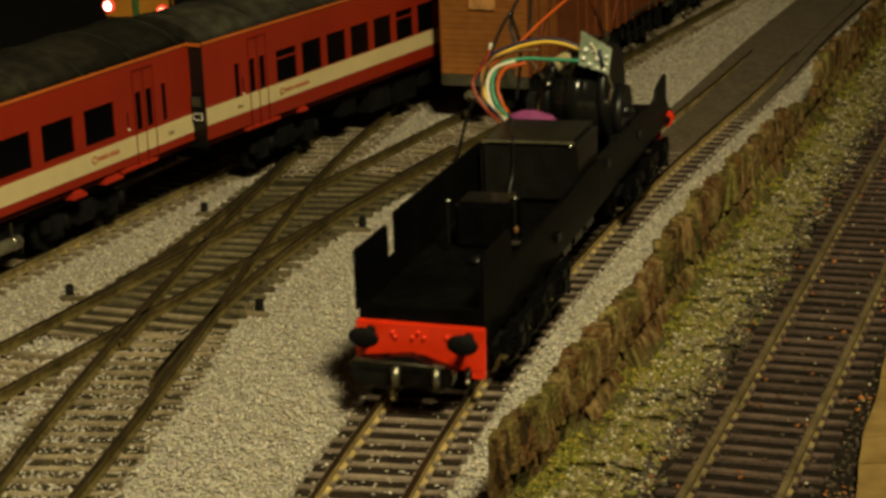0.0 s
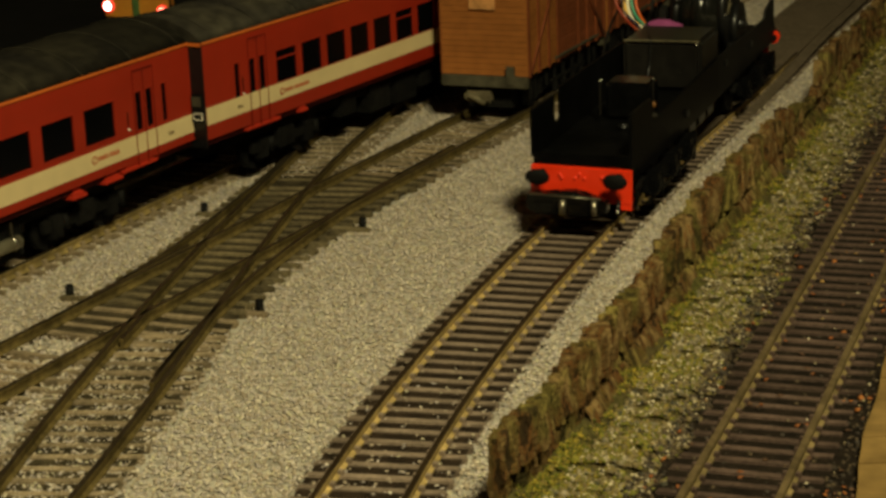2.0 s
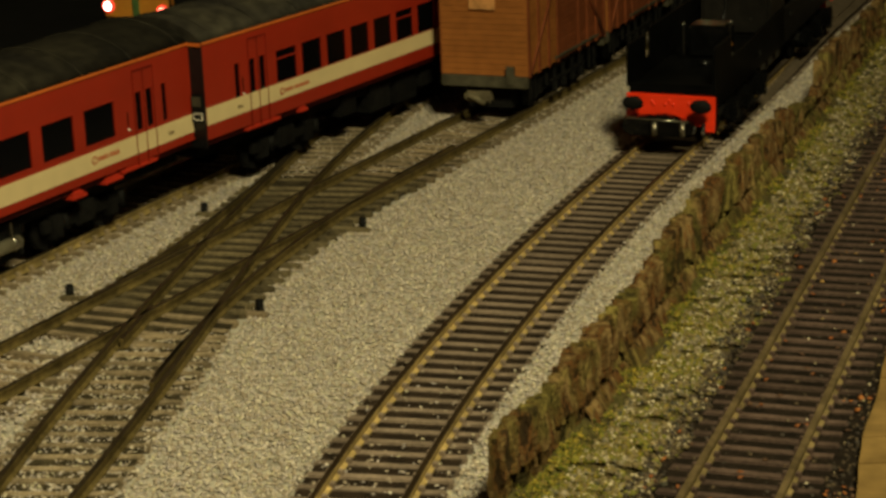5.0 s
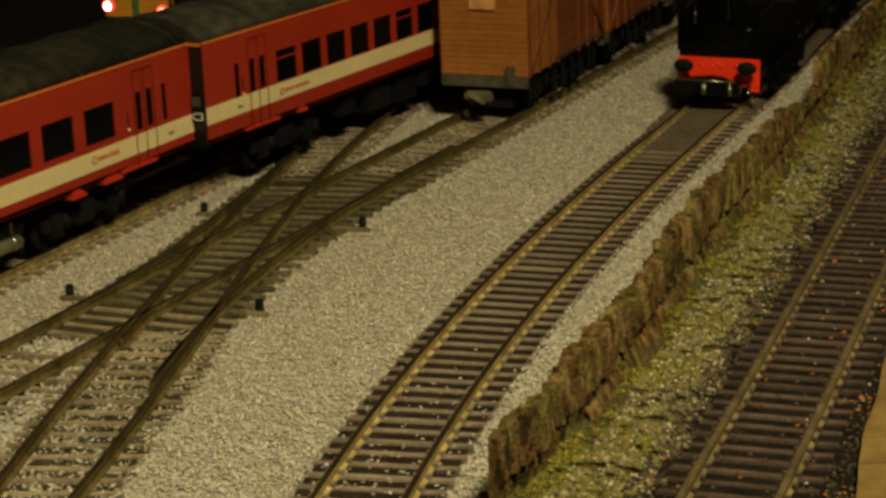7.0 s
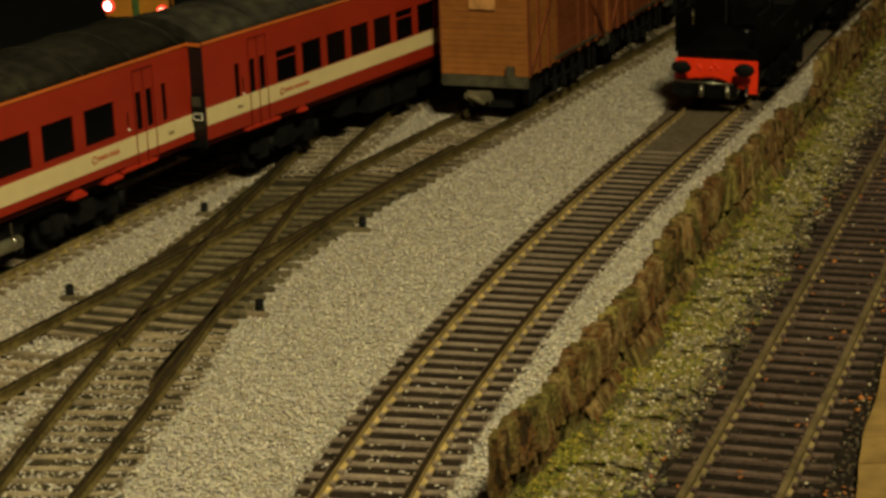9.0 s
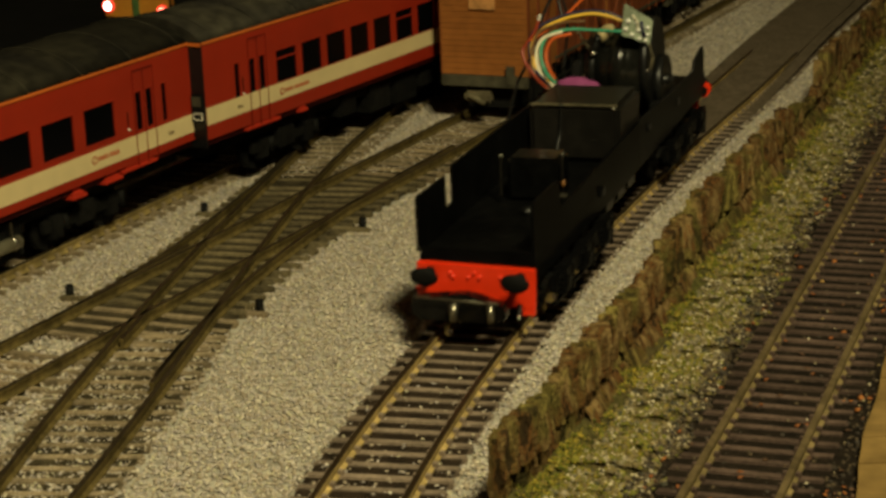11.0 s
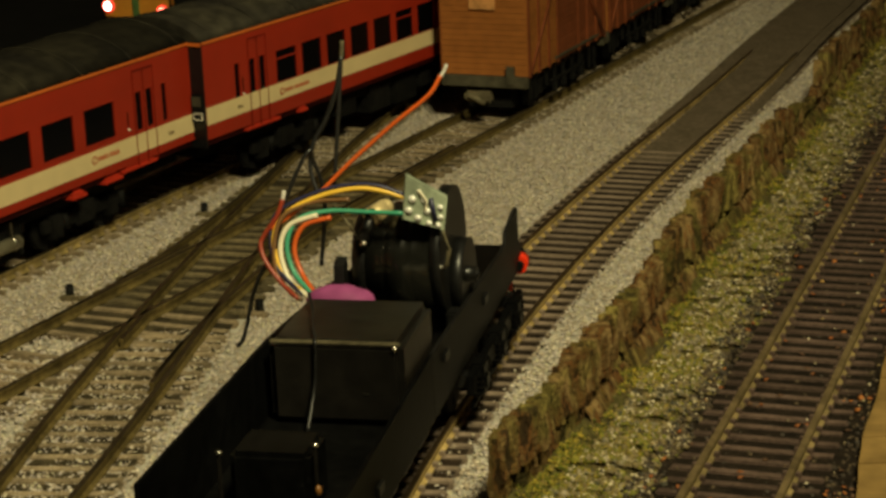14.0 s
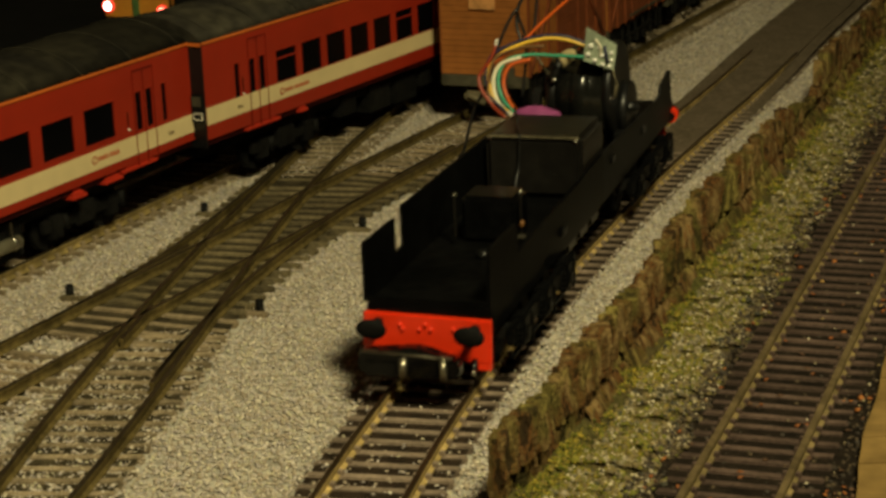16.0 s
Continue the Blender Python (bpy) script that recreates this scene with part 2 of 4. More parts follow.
def spline(pts, steps=8):
    out = []
    p = [Vector(q) for q in pts]
    p = [2 * p[0] - p[1]] + p + [2 * p[-1] - p[-2]]
    for i in range(1, len(p) - 2):
        for k in range(steps):
            t = k / steps
            a, b, c, d = p[i - 1], p[i], p[i + 1], p[i + 2]
            out.append(0.5 * ((2 * b) + (c - a) * t + (2 * a - 5 * b + 4 * c - d) * t * t + (3 * b - a - 3 * c + d) * t ** 3))
    return out + [p[-2]]


def add_sweep(bm, path, ring, mats=None, close=True):
    """Carry a cross-section (across, up) along a path; mats gives a material slot for each side of it."""
    rows = []
    for i, p in enumerate(path):
        t = (path[min(i + 1, len(path) - 1)] - path[max(i - 1, 0)]).normalized()
        side = t.cross(Vector((0, 0, 1)))
        side = side.normalized() if side.length > 1e-6 else Vector((1, 0, 0))
        up = side.cross(t)
        rows.append([bm.verts.new((p + side * a + up * b) * U) for a, b in ring])
    n = len(ring)
    for r, s in zip(rows, rows[1:]):
        for k in range(n):
            f = bm.faces.new((r[k], r[(k + 1) % n], s[(k + 1) % n], s[k]))
            f.material_index = mats[k] if mats else 0
            f.smooth = mats is None
    if close:
        bm.faces.new(rows[0])
        bm.faces.new(rows[-1][::-1])
    return bm


def wire(name, pts, r, material, parent, label=""):
    ring = [(r * math.cos(a), r * math.sin(a)) for a in (k * math.pi / 4 for k in range(8))]
    return part(name, add_sweep(bmesh.new(), spline(pts), ring), material, parent, label)


def from_arrays(name, verts, faces, materials, parent=None, index=None):
    me = bpy.data.meshes.new(name)
    verts, faces = np.asarray(verts, dtype=np.float32), np.asarray(faces, dtype=np.int32)
    k = faces.shape[1]
    me.vertices.add(len(verts))
    me.vertices.foreach_set("co", (verts * U).astype(np.float32).ravel())
    me.loops.add(faces.size)
    me.loops.foreach_set("vertex_index", faces.ravel())
    me.polygons.add(len(faces))
    me.polygons.foreach_set("loop_start", np.arange(0, faces.size, k, dtype=np.int32))
    if index is not None:
        me.polygons.foreach_set("material_index", np.asarray(index, dtype=np.int32))
    me.update(calc_edges=True)
    for m in materials:
        me.materials.append(m)
    ob = new(name, me)
    ob.parent = parent
    return ob


RNG = np.random.default_rng(7)
CHIP = np.array([(1, 0, 0), (-0.9, 0.2, 0), (0.1, 1, 0), (-0.1, -0.9, 0.1), (0.1, 0.1, 0.9), (0, -0.1, -0.8)])
CHIP_FACES = np.array([(0, 2, 4), (2, 1, 4), (1, 3, 4), (3, 0, 4), (2, 0, 5), (1, 2, 5), (3, 1, 5), (0, 3, 5)])


def chips(name, xy, z, size, material, flat=0.75):
    """Loose chips at the given places, joined in one mesh."""
    n = len(xy)
    s = size * RNG.uniform(0.6, 1.35, (n, 1, 1))
    v = CHIP[None] * RNG.uniform(0.65, 1.2, (n, 6, 3))
    a, b = RNG.uniform(0, 6.283, n), RNG.uniform(-0.7, 0.7, n)
    ca, sa, cb, sb = np.cos(a), np.sin(a), np.cos(b), np.sin(b)
    x, y, w = v[..., 0], v[..., 1], v[..., 2] * flat
    y, w = y * cb[:, None] - w * sb[:, None], y * sb[:, None] + w * cb[:, None]
    x, y = x * ca[:, None] - y * sa[:, None], x * sa[:, None] + y * ca[:, None]
    v = np.stack([x, y, w], -1) * s
    v += np.concatenate([xy, np.broadcast_to(z, (n,))[:, None]], 1)[:, None, :]
    f = (CHIP_FACES[None] + 6 * np.arange(n)[:, None, None]).reshape(-1, 3)
    return tagged(from_arrays(name, v.reshape(-1, 3), f, [material]), kind="stuff")


# ---- the plan: rails as curves x(y), rail tops at height 0 ----
def cubic(a, b, c, d, lo, hi):
    def f(y):
        y = np.asarray(y, dtype=float)
        q = np.clip(y, lo, hi)
        return ((a * q + b) * q + c) * q + d + ((3 * a * q + 2 * b) * q + c) * (y - q)
    return f


MAIN = cubic(-5.4948e-07, 0.00113748, -0.35801910, -2.94603, 325, 820)
LINE = MAIN


def MAIN(y):
    """The main line eases to the left beyond the far wagons."""
    q = np.clip((np.asarray(y, dtype=float) - 640) / 150, 0, 1)
    return LINE(y) - 4.0 * q * q * (3 - 2 * q)


NEAR = cubic(0.0, -1.0e-05, 0.36967, -71.4770, 320, 560)
SIDING = cubic(0, 0, 0.4570918, -336.95, 400, 800)


def left_of(f, d):
    """The curve at distance d to the left of f (negative: to the right), as points."""
    def g(y):
        e = 0.5
        slope = (f(np.asarray(y) + e) - f(np.asarray(y) - e)) / (2 * e)
        n = np.sqrt(1 + slope ** 2)
        return np.stack([f(y) - d / n, np.asarray(y) + d * slope / n], -1)
    return g


# ---- ground ----
def strip(name, f, a, b, y0, y1, z, material, step=6):
    """A flat band from a to b millimetres to the right of a curve."""
    ys = np.arange(y0, y1 + step, step)
    p, q = left_of(f, -a)(ys), left_of(f, -b)(ys)
    v = np.concatenate([np.c_[p, np.full(len(ys), z)], np.c_[q, np.full(len(ys), z)]])
    n = len(ys)
    i = np.arange(n - 1)
    return from_arrays(name, v, np.stack([i, i + n, i + n + 1, i + 1], 1), [material])


def wall_x(y):
    """Foot of the bark wall."""
    y = np.asarray(y, dtype=float)
    return np.interp(y, [200, 326, 340, 365, 410, 470, 529, 623, 702, 1000], [-35, 7.8, 14.6, 24.4, 41, 60.5, 84, 118, 147.5, 259])


bm = bmesh.new()
add_box(bm, -900, 900, -300, 1500, -22, -4.2)
tagged(part("ground", bm, BALLAST_BED), "pale grey ballasted baseboard of a model railway", "ground", kind="structure")
# Added black sheet: keeps the space behind the siding dark where lamplight would reach.
backdrop_dark = strip("ground_dark_sheet", SIDING, -420, -32, 100, 1380, -3.9, VOID)
tagged(backdrop_dark, "black sheet standing in for the unlit space behind the carriage siding", "cloth", kind="structure")

for name, q in (("wall_north", (-900, 900, 1500, 1560)), ("wall_south", (-900, 900, -360, -300)), ("wall_east", (900, 960, -360, 1560)), ("wall_west", (-960, -900, -360, 1560))):
    tagged(part(name, box(*q, -22, 1500), PLASTER), "plain beige plaster room wall", "wall", kind="structure")
tagged(part("ceiling", box(-960, 960, -360, 1560, 1500, 1540), PLASTER), "plain plaster ceiling", "ceiling", kind="structure")

# bank between the wall and the near track
ys = np.arange(180, 960, 3.0)
ts = np.linspace(0, 1, 26)
foot, edge = wall_x(ys) + 1.0, left_of(NEAR, 15.5)(ys)[:, 0]
edge = np.maximum(edge, foot + 6)
grid = []
for i, y in enumerate(ys):
    for t in ts:
        x = foot[i] * (1 - t) + edge[i] * t
        h = 3.0 * (1 - t) ** 1.4 + 1.6 * noise.noise(Vector((x * 0.12, y * 0.12, 3))) + 1.4 * noise.noise(Vector((x * 0.33, y * 0.33, 9)))
        grid.append((x, y, -3.3 + max(h, -0.5)))
n = len(ts)
quads = [(i * n + j, i * n + j + 1, (i + 1) * n + j + 1, (i + 1) * n + j) for i in range(len(ys) - 1) for j in range(n - 1)]
BANK = np.array(grid).reshape(len(ys), n, 3)
tagged(from_arrays("ground_bank", grid, quads, [EARTH]), "mossy brown earth bank below the wall", "bank", kind="structure")
tagged(strip("ground_track_bed", NEAR, -16, 60, 150, 960, -2.66, DARK_BED), "dark brown cinder bed of the near track", "track bed", kind="structure")
DIRT = mat("packed_dirt", (0.098, 0.076, 0.050), 0.9, scale=700, var=0.3, bump=0.5, second=(0.125, 0.095, 0.066))


def dirt_fill(a, b, y0, rise, z0, z1):
    """Dirt that rises between two lines beside the main track, with a ragged start."""
    ys, ts = np.arange(y0, 1000, 3.0), np.linspace(0, 1, 9)
    v = []
    for y in ys:
        for t in ts:
            d = a + (b - a) * t
            yy = y + (3.0 * noise.noise(Vector((d * 0.5, y0, 1))) if y < y0 + 8 else 0)
            x, q = left_of(MAIN, -d)(yy)
            z = z0 + (z1 - z0) * min(1.0, (y - y0) / rise) + 0.12 * noise.noise(Vector((x * 0.4, q * 0.4, 2)))
            v.append((x, q, z))
    k = len(ts)
    f = [(i * k + j, i * k + j + 1, (i + 1) * k + j + 1, (i + 1) * k + j) for i in range(len(ys) - 1) for j in range(k - 1)]
    tagged(from_arrays("ground_infill", v, f, [DIRT]), "brown dirt packed round the buried rails", "dirt", kind="structure")


dirt_fill(-7.3, 7.3, 576, 90, -2.55, -0.7)
dirt_fill(-14.6, -9.2, 610, 100, -2.55, -0.25)
dirt_fill(9.2, 13.6, 625, 110, -2.55, -0.25)
dirt_fill(-9.3, 9.3, 694, 30, -0.9, 0.12)


# ---- track ----
RAIL = [(-1.1, -2.5), (-1.1, -2.2), (-0.35, -1.9), (-0.35, -0.9), (-0.6, -0.75), (-0.6, -0.12), (-0.48, 0.0),
        (0.48, 0.0), (0.6, -0.12), (0.6, -0.75), (0.35, -0.9), (0.35, -1.9), (1.1, -2.2), (1.1, -2.5)]
RAIL_MATS = [0, 0, 0, 0, 0, 1, 1, 1, 0, 0, 0, 0, 0, 0]


def lay_rail(parent, points, name="rail", top=None, side=None):
    path = [Vector((x, y, 0)) for x, y in points]
    return part(name, add_sweep(bmesh.new(), path, RAIL, RAIL_MATS), [side or (OLD_SIDE if top is OLD_TOP else RAIL_SIDE), top or RAIL_TOP], parent)


def sleeper_mesh(length, width, material, chairs=True):
    bm = bmesh.new()
    add_box(bm, -length / 2, length / 2, -width / 2, width / 2, -4.6, -2.35, bevel=0.3)
    if chairs:
        for x in (-8.25, 8.25):
            for s in (-1.15, 1.15):
                add_box(bm, x + s - 0.5, x + s + 0.5, -0.6, 0.6, -2.4, -1.35)
    me = bpy.data.meshes.new("sleeper")
    bm.to_mesh(me)
    bm.free()
    me.materials.append(material)
    return me


def lay_track(f, y0, y1, pitch, material, label, length=28, width=2.45, rails=True, jitter=0.0, top=None, flank=None):
    track = thing("railway_track", Matrix(), label, "track", "model railway tracks")
    fine = np.arange(y0, y1, 4.0)
    if rails:
        for side in (8.25, -8.25):
            lay_rail(track, left_of(f, side)(fine), top=top, side=flank)
    y = np.arange(y0, y1, 0.5)
    s = np.r_[0, np.cumsum(np.hypot(np.diff(y), np.diff(f(y))))]
    me = sleeper_mesh(length, width, material)
    for k in np.arange(0, s[-1], pitch):
        yy = float(np.interp(k, s, y))
        slope = float(f(yy + 0.5) - f(yy - 0.5))
        ob = new("sleeper", me)
        ob.parent = track
        j = random.uniform(-jitter, jitter)
        ob.matrix_basis = mm(float(f(yy)) + j, yy, random.uniform(-0.05, 0.05), math.degrees(math.atan2(1, slope)) - 90 + random.uniform(-1, 1) * jitter * 2)
    return track


lay_track(MAIN, 200, 1000, 5.73, SLEEPER, "curved model railway track with brown plastic sleepers")
lay_track(NEAR, 190, 900, 5.73, DARK_SLEEPER, "dark weathered railway track strewn with orange leaves", jitter=0.3, top=mat("dusty_rail_top", (0.17, 0.122, 0.06), 0.5, 0.4, scale=500, var=0.3, bump=0.1), flank=mat("dusty_rail_side", (0.20, 0.148, 0.066), 0.7, scale=500, var=0.35, bump=0.2))
lay_track(SIDING, 300, 960, 5.73, OLD_SLEEPER, "siding track beneath the red carriages", length=26, top=OLD_TOP, flank=mat("siding_rail_side", (0.21, 0.155, 0.06), 0.7, scale=500, var=0.35, bump=0.2))

# the slip crossing: four straight rails and two curved outer ones
S1 = cubic(3.171e-07, -0.00048336, 0.73255, -346.7, 400, 650)
S2 = cubic(-4.6897e-07, 0.00072165, 0.12778, -226.29, 380, 645)
S3 = cubic(-3.8186e-07, 0.00071928, -0.25803, -64.318, 340, 610)
S4 = cubic(1.3059e-06, -0.0017417, 0.90397, -225.11, 335, 650)
OUT_L = cubic(4.4649e-06, -0.0077551, 4.714, -1044.0, 425, 609)
OUT_R = cubic(-3.4567e-07, 0.0014343, -0.83434, 65.353, 337, 652)
slip = thing("railway_crossing", Matrix(), "dark double slip crossing with dusty wide sleepers", "track", "model railway tracks")
for f, y0, y1 in ((S1, 300, 980), (S2, 280, 980), (S3, 240, 800), (S4, 240, 800), (OUT_L, 440, 600), (OUT_R, 400, 600)):
    ys = np.arange(y0, y1, 4.0)
    lay_rail(slip, np.stack([f(ys), ys], -1), top=OLD_TOP)
for f, d, y0, y1 in ((S4, 1.9, 395, 424), (S1, 1.9, 470, 500), (S3, -1.9, 425, 450), (S2, 1.9, 560, 590)):   # check rails
    ys = np.arange(y0, y1, 3.0)
    lay_rail(slip, left_of(f, d)(ys), "check_rail", OLD_TOP)
wide = {}


OILY = mat("oily_sleeper", (0.128, 0.103, 0.058), 0.8, scale=800, var=0.35, bump=0.5, each=0.3)


def lay_sleeper(xa, ya, xb, yb):
    length = int(round(math.hypot(xb - xa, yb - ya)))
    key = (length, 462 < ya < 574)
    if key not in wide:
        wide[key] = sleeper_mesh(length, 2.5, OILY if key[1] else OLD_SLEEPER, False)
    ob = new("sleeper", wide[key])
    ob.parent = slip
    ob.matrix_basis = mm((xa + xb) / 2, (ya + yb) / 2, random.uniform(-0.12, 0.1), math.degrees(math.atan2(yb - ya, xb - xa)) + random.uniform(-0.8, 0.8))


def along(f, y0, y1, pitch):
    y = np.arange(y0, y1, 0.25)
    s = np.r_[0, np.cumsum(np.hypot(np.diff(y), np.diff(f(y))))]
    return np.interp(np.arange(0, s[-1], pitch), s, y)


def sleepers_between(fl, fr, y0, y1, over=5.8):
    for y in along(fl, y0, y1, 5.9):
        slope = float(fl(y + 1) - fl(y - 1)) / 2
        n = math.sqrt(1 + slope * slope)
        nx, ny = 1 / n, -slope / n
        xa, d = float(fl(y)), 16.5
        for _ in range(6):   # where the normal meets the other rail
            d += (float(fr(y + ny * d)) - (xa + nx * d)) * nx
        if d < 60:
            lay_sleeper(xa - nx * over, y - ny * over, xa + nx * (d + over), y + ny * (d + over))


sleepers_between(S3, S4, 240, 436)
sleepers_between(S1, S2, 300, 430)
sleepers_between(OUT_L, OUT_R, 440, 566)
sleepers_between(S1, S2, 566, 960)
sleepers_between(S3, S4, 572, 780)
for x, y in ((-90, 467), (-65, 539), (-43, 449), (-21, 517)):
    post = tube((x, y, -4.2), (x + 0.1, y, -0.2), 1.05, 1.0, seg=14)
    add_tube(post, (x + 0.1, y, -0.2), (x + 0.1, y, 0.1), 1.0, 0.75, seg=14)
    add_box(post, x - 1.0, x + 1.0, y - 1.2, y + 1.2, -4.2, -2.2, bevel=0.3)
    tagged(part("point_post", post, UNDER), "small black post on the end of a crossing sleeper", "post", "point posts")
    d = 1 if x in (-90, -65) else -1
    lay_sleeper(x - 2 * d, y + 0.9 * d - 1.5, x + 16 * d, y - 5.4 * d - 1.5)

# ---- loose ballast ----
# Raised near-black sheet: the shade between main sleepers is put into its colour.
tagged(strip("ground_main_gap_shade", MAIN, -13.4, 13.4, 190, 1000, -2.62, mat("sleeper_gap_shade", (0.024, 0.016, 0.010), 0.95, scale=1500, var=0.4, bump=0.5)), "near-black sheet painting the shade between the main track sleepers", "track bed", kind="structure")
SLIP_BED = mat("oily_slip_bed", (0.048, 0.038, 0.021), 0.95, scale=1200, var=0.45, bump=0.6)
DUSTY_BED = mat("dusty_track_bed", (0.11, 0.088, 0.055), 0.95, scale=1200, var=0.35, bump=0.6)
oily, dusty = "dark oily bed under the slip crossing", "dusty brown bed under the crossing's far sleepers"
for y0, y1, m, words, fl, fr in ((250, 586, SLIP_BED, oily, None, None), (586, 790, DUSTY_BED, dusty, S1, S2), (586, 760, DUSTY_BED, dusty, S3, S4)):
    ys = np.arange(y0, y1 + 1, 4.0)
    if fl is None:
        a, b = np.where(ys < 436, S3(ys) - 4, np.minimum(S1(ys), S3(ys)) - 2), np.maximum(S2(ys), S4(ys)) + 5
    else:
        a, b = fl(ys) - 3, fr(ys) + 4
    i, n = np.arange(len(ys) - 1), len(ys)
    tagged(from_arrays("ground_slip_bed", np.concatenate([np.c_[a, ys, np.full(n, -2.66)], np.c_[b, ys, np.full(n, -2.66 + (0.03 if fl is S3 else 0))]]), np.stack([i, i + n, i + n + 1, i + 1], 1), [m]),
           words, "track bed", kind="structure")
xy = np.c_[RNG.uniform(-150, 190, 430000), RNG.uniform(290, 860, 430000)]
x, y = xy.T
keep = (x < wall_x(y) - 1) & (x > SIDING(y) - 15)
keep &= np.abs(x / np.maximum(y, 1)) < 0.245
keep &= RNG.uniform(0, 1, len(x)) < np.clip(1.35 - y / 900, 0.3, 1)
on_track = np.abs(x - MAIN(y)) * 0.92 < 14.0
on_slip = (x > np.minimum(S1(y), S3(y)) - 7) & (x < np.maximum(S2(y), S4(y)) + 7)
far_pair = ((x > S1(y) - 5) & (x < S2(y) + 5)) | ((x > S3(y) - 5) & (x < S4(y) + 5) & (y < 770))
on_slip &= (y < 600) | far_pair
level = np.where(on_slip, np.where((y < 436) | (y > 574), -2.72, -2.9), np.where(on_track, -2.5, -3.3)) + RNG.uniform(-0.2, 0.2, len(x))
stray = RNG.uniform(0, 1, len(x)) < np.clip(0.09 - (y - 320) / 1200, 0.0, 0.09)
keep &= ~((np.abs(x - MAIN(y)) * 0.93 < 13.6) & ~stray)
patchy = np.sin(x * 0.35) * np.sin(y * 0.21 + 1.0) + RNG.uniform(-0.8, 0.8, len(x))
keep &= ~(on_slip & ((patchy < np.where(y > 574, -0.1, np.where(y < 436, -0.5, 0.1))) | ((y > 440) & (y < 575) & ~(stray))))
tagged(chips("ballast", xy[keep], level[keep], 0.47, BALLAST, 0.5), "pale grey and tan crushed stone ballast", "ballast")
bed = strip("ballast_bed", lambda q: (SIDING(q) + wall_x(q)) / 2, -110, 110, 180, 1000, -3.75, BALLAST_BED)
tagged(bed, "pale grey ballast bed", "ballast", kind="structure")

def noise_at(q):
    return np.sin(q[:, 0] * 0.23 + 1.3) * np.sin(q[:, 1] * 0.17) + 0.6 * np.sin(q[:, 0] * 0.51 - q[:, 1] * 0.33)


xy = np.c_[RNG.uniform(-40, 260, 60000), RNG.uniform(290, 620, 60000)]
off = (xy[:, 0] - NEAR(xy[:, 1])) * 0.94
keep = (off > -17) & (off < 34) & (np.abs(xy[:, 0] / xy[:, 1]) < 0.25)
sift = np.random.default_rng(5).uniform(0, 1, len(xy))
keep &= (np.abs(off) > 14) | (sift < 0.22)
tagged(chips("cinders", xy[keep], np.where(np.abs(off[keep]) < 14, -2.85, -2.7) + RNG.uniform(-0.3, 0.35, keep.sum()), 0.55, DARK_CHIPS), "dark brown cinder ballast round the near track", "ballast")
crumbs = np.random.default_rng(77).uniform(0, 1, len(xy))
flecks = keep & (crumbs > 0.95)
tagged(chips("pale_grit", xy[flecks], np.where(np.abs(off[flecks]) < 14, -2.4, -2.3), 0.42, GRIT), "scattered pale grit on the cinders", "gravel")
keep &= (crumbs < 0.45) & (noise_at(xy) > 0.8) | (keep & (crumbs < 0.05))
tagged(chips("leaf_litter", xy[keep], -2.25 + RNG.uniform(-0.3, 0.3, keep.sum()), 0.8, LEAF, 0.45), "orange and brown leaf crumbs on the track", "leaves")

# bank: gravel and tufts
def bank_points(count, t0, t1):
    i = (30 + (BANK.shape[0] - 60) * RNG.uniform(0, 1, count) ** 1.7).astype(int)
    tt = RNG.uniform(t0, t1, count) * (BANK.shape[1] - 1)
    j = np.clip(tt.astype(int), 0, BANK.shape[1] - 2)
    a = (tt - j)[:, None]
    p = BANK[i, j] * (1 - a) + BANK[i, j + 1] * a
    p[:, 1] += RNG.uniform(-1.5, 1.5, count)
    p[:, 0] += RNG.uniform(-1.5, 1.5, count) * 0.37
    return p


p = bank_points(34000, 0.25, 1.0)
tagged(chips("bank_gravel", p[:, :2], p[:, 2] + 0.1, 0.62, GRAVEL), "mixed grey and brown gravel on the bank", "gravel")


p = bank_points(2600, 0.25, 1.0)
tagged(chips("pale_grit", p[:, :2], p[:, 2] + 0.45, 0.48, GRIT), "scattered pale grit and straw bits on the bank", "gravel")
p = bank_points(5000, 0.76, 1.0)
tagged(chips("cinders", p[:, :2], p[:, 2] + 0.45, 0.6, DARK_CHIPS), "dark cinders spilled on the foot of the bank", "ballast")
p = bank_points(2600, 0.2, 1.0)
tagged(chips("bank_stones", p[:, :2], p[:, 2] + 0.2, 1.0, GRAVEL), "larger loose stones and twigs on the bank", "gravel")


def blades(name, p, height, width, material):
    n = len(p)
    a = RNG.uniform(0, 6.283, n)
    lean = RNG.uniform(-0.7, 0.7, (n, 2))
    h = height * RNG.uniform(0.4, 1.3, n)
    v = np.zeros((n, 3, 3))
    v[:, 0], v[:, 1], v[:, 2] = p, p, p
    v[:, 0, 0] += np.cos(a) * width
    v[:, 0, 1] += np.sin(a) * width
    v[:, 1, 0] -= np.cos(a) * width
    v[:, 1, 1] -= np.sin(a) * width
    v[:, 2, :2] += lean * h[:, None]
    v[:, 2, 2] += h
    return tagged(from_arrays(name, v.reshape(-1, 3), np.arange(3 * n).reshape(n, 3), [material]), kind="stuff")


p = bank_points(60000, 0.02, 0.72)
clump = np.array([noise.noise(Vector((q[0] * 0.07, q[1] * 0.07, 1))) + 0.5 * noise.noise(Vector((q[0] * 0.25, q[1] * 0.25, 5))) for q in p])
fade = np.random.default_rng(3).uniform(-0.28, 0.32, len(p))
p = p[clump > fade]
p[:, 2] -= 0.2
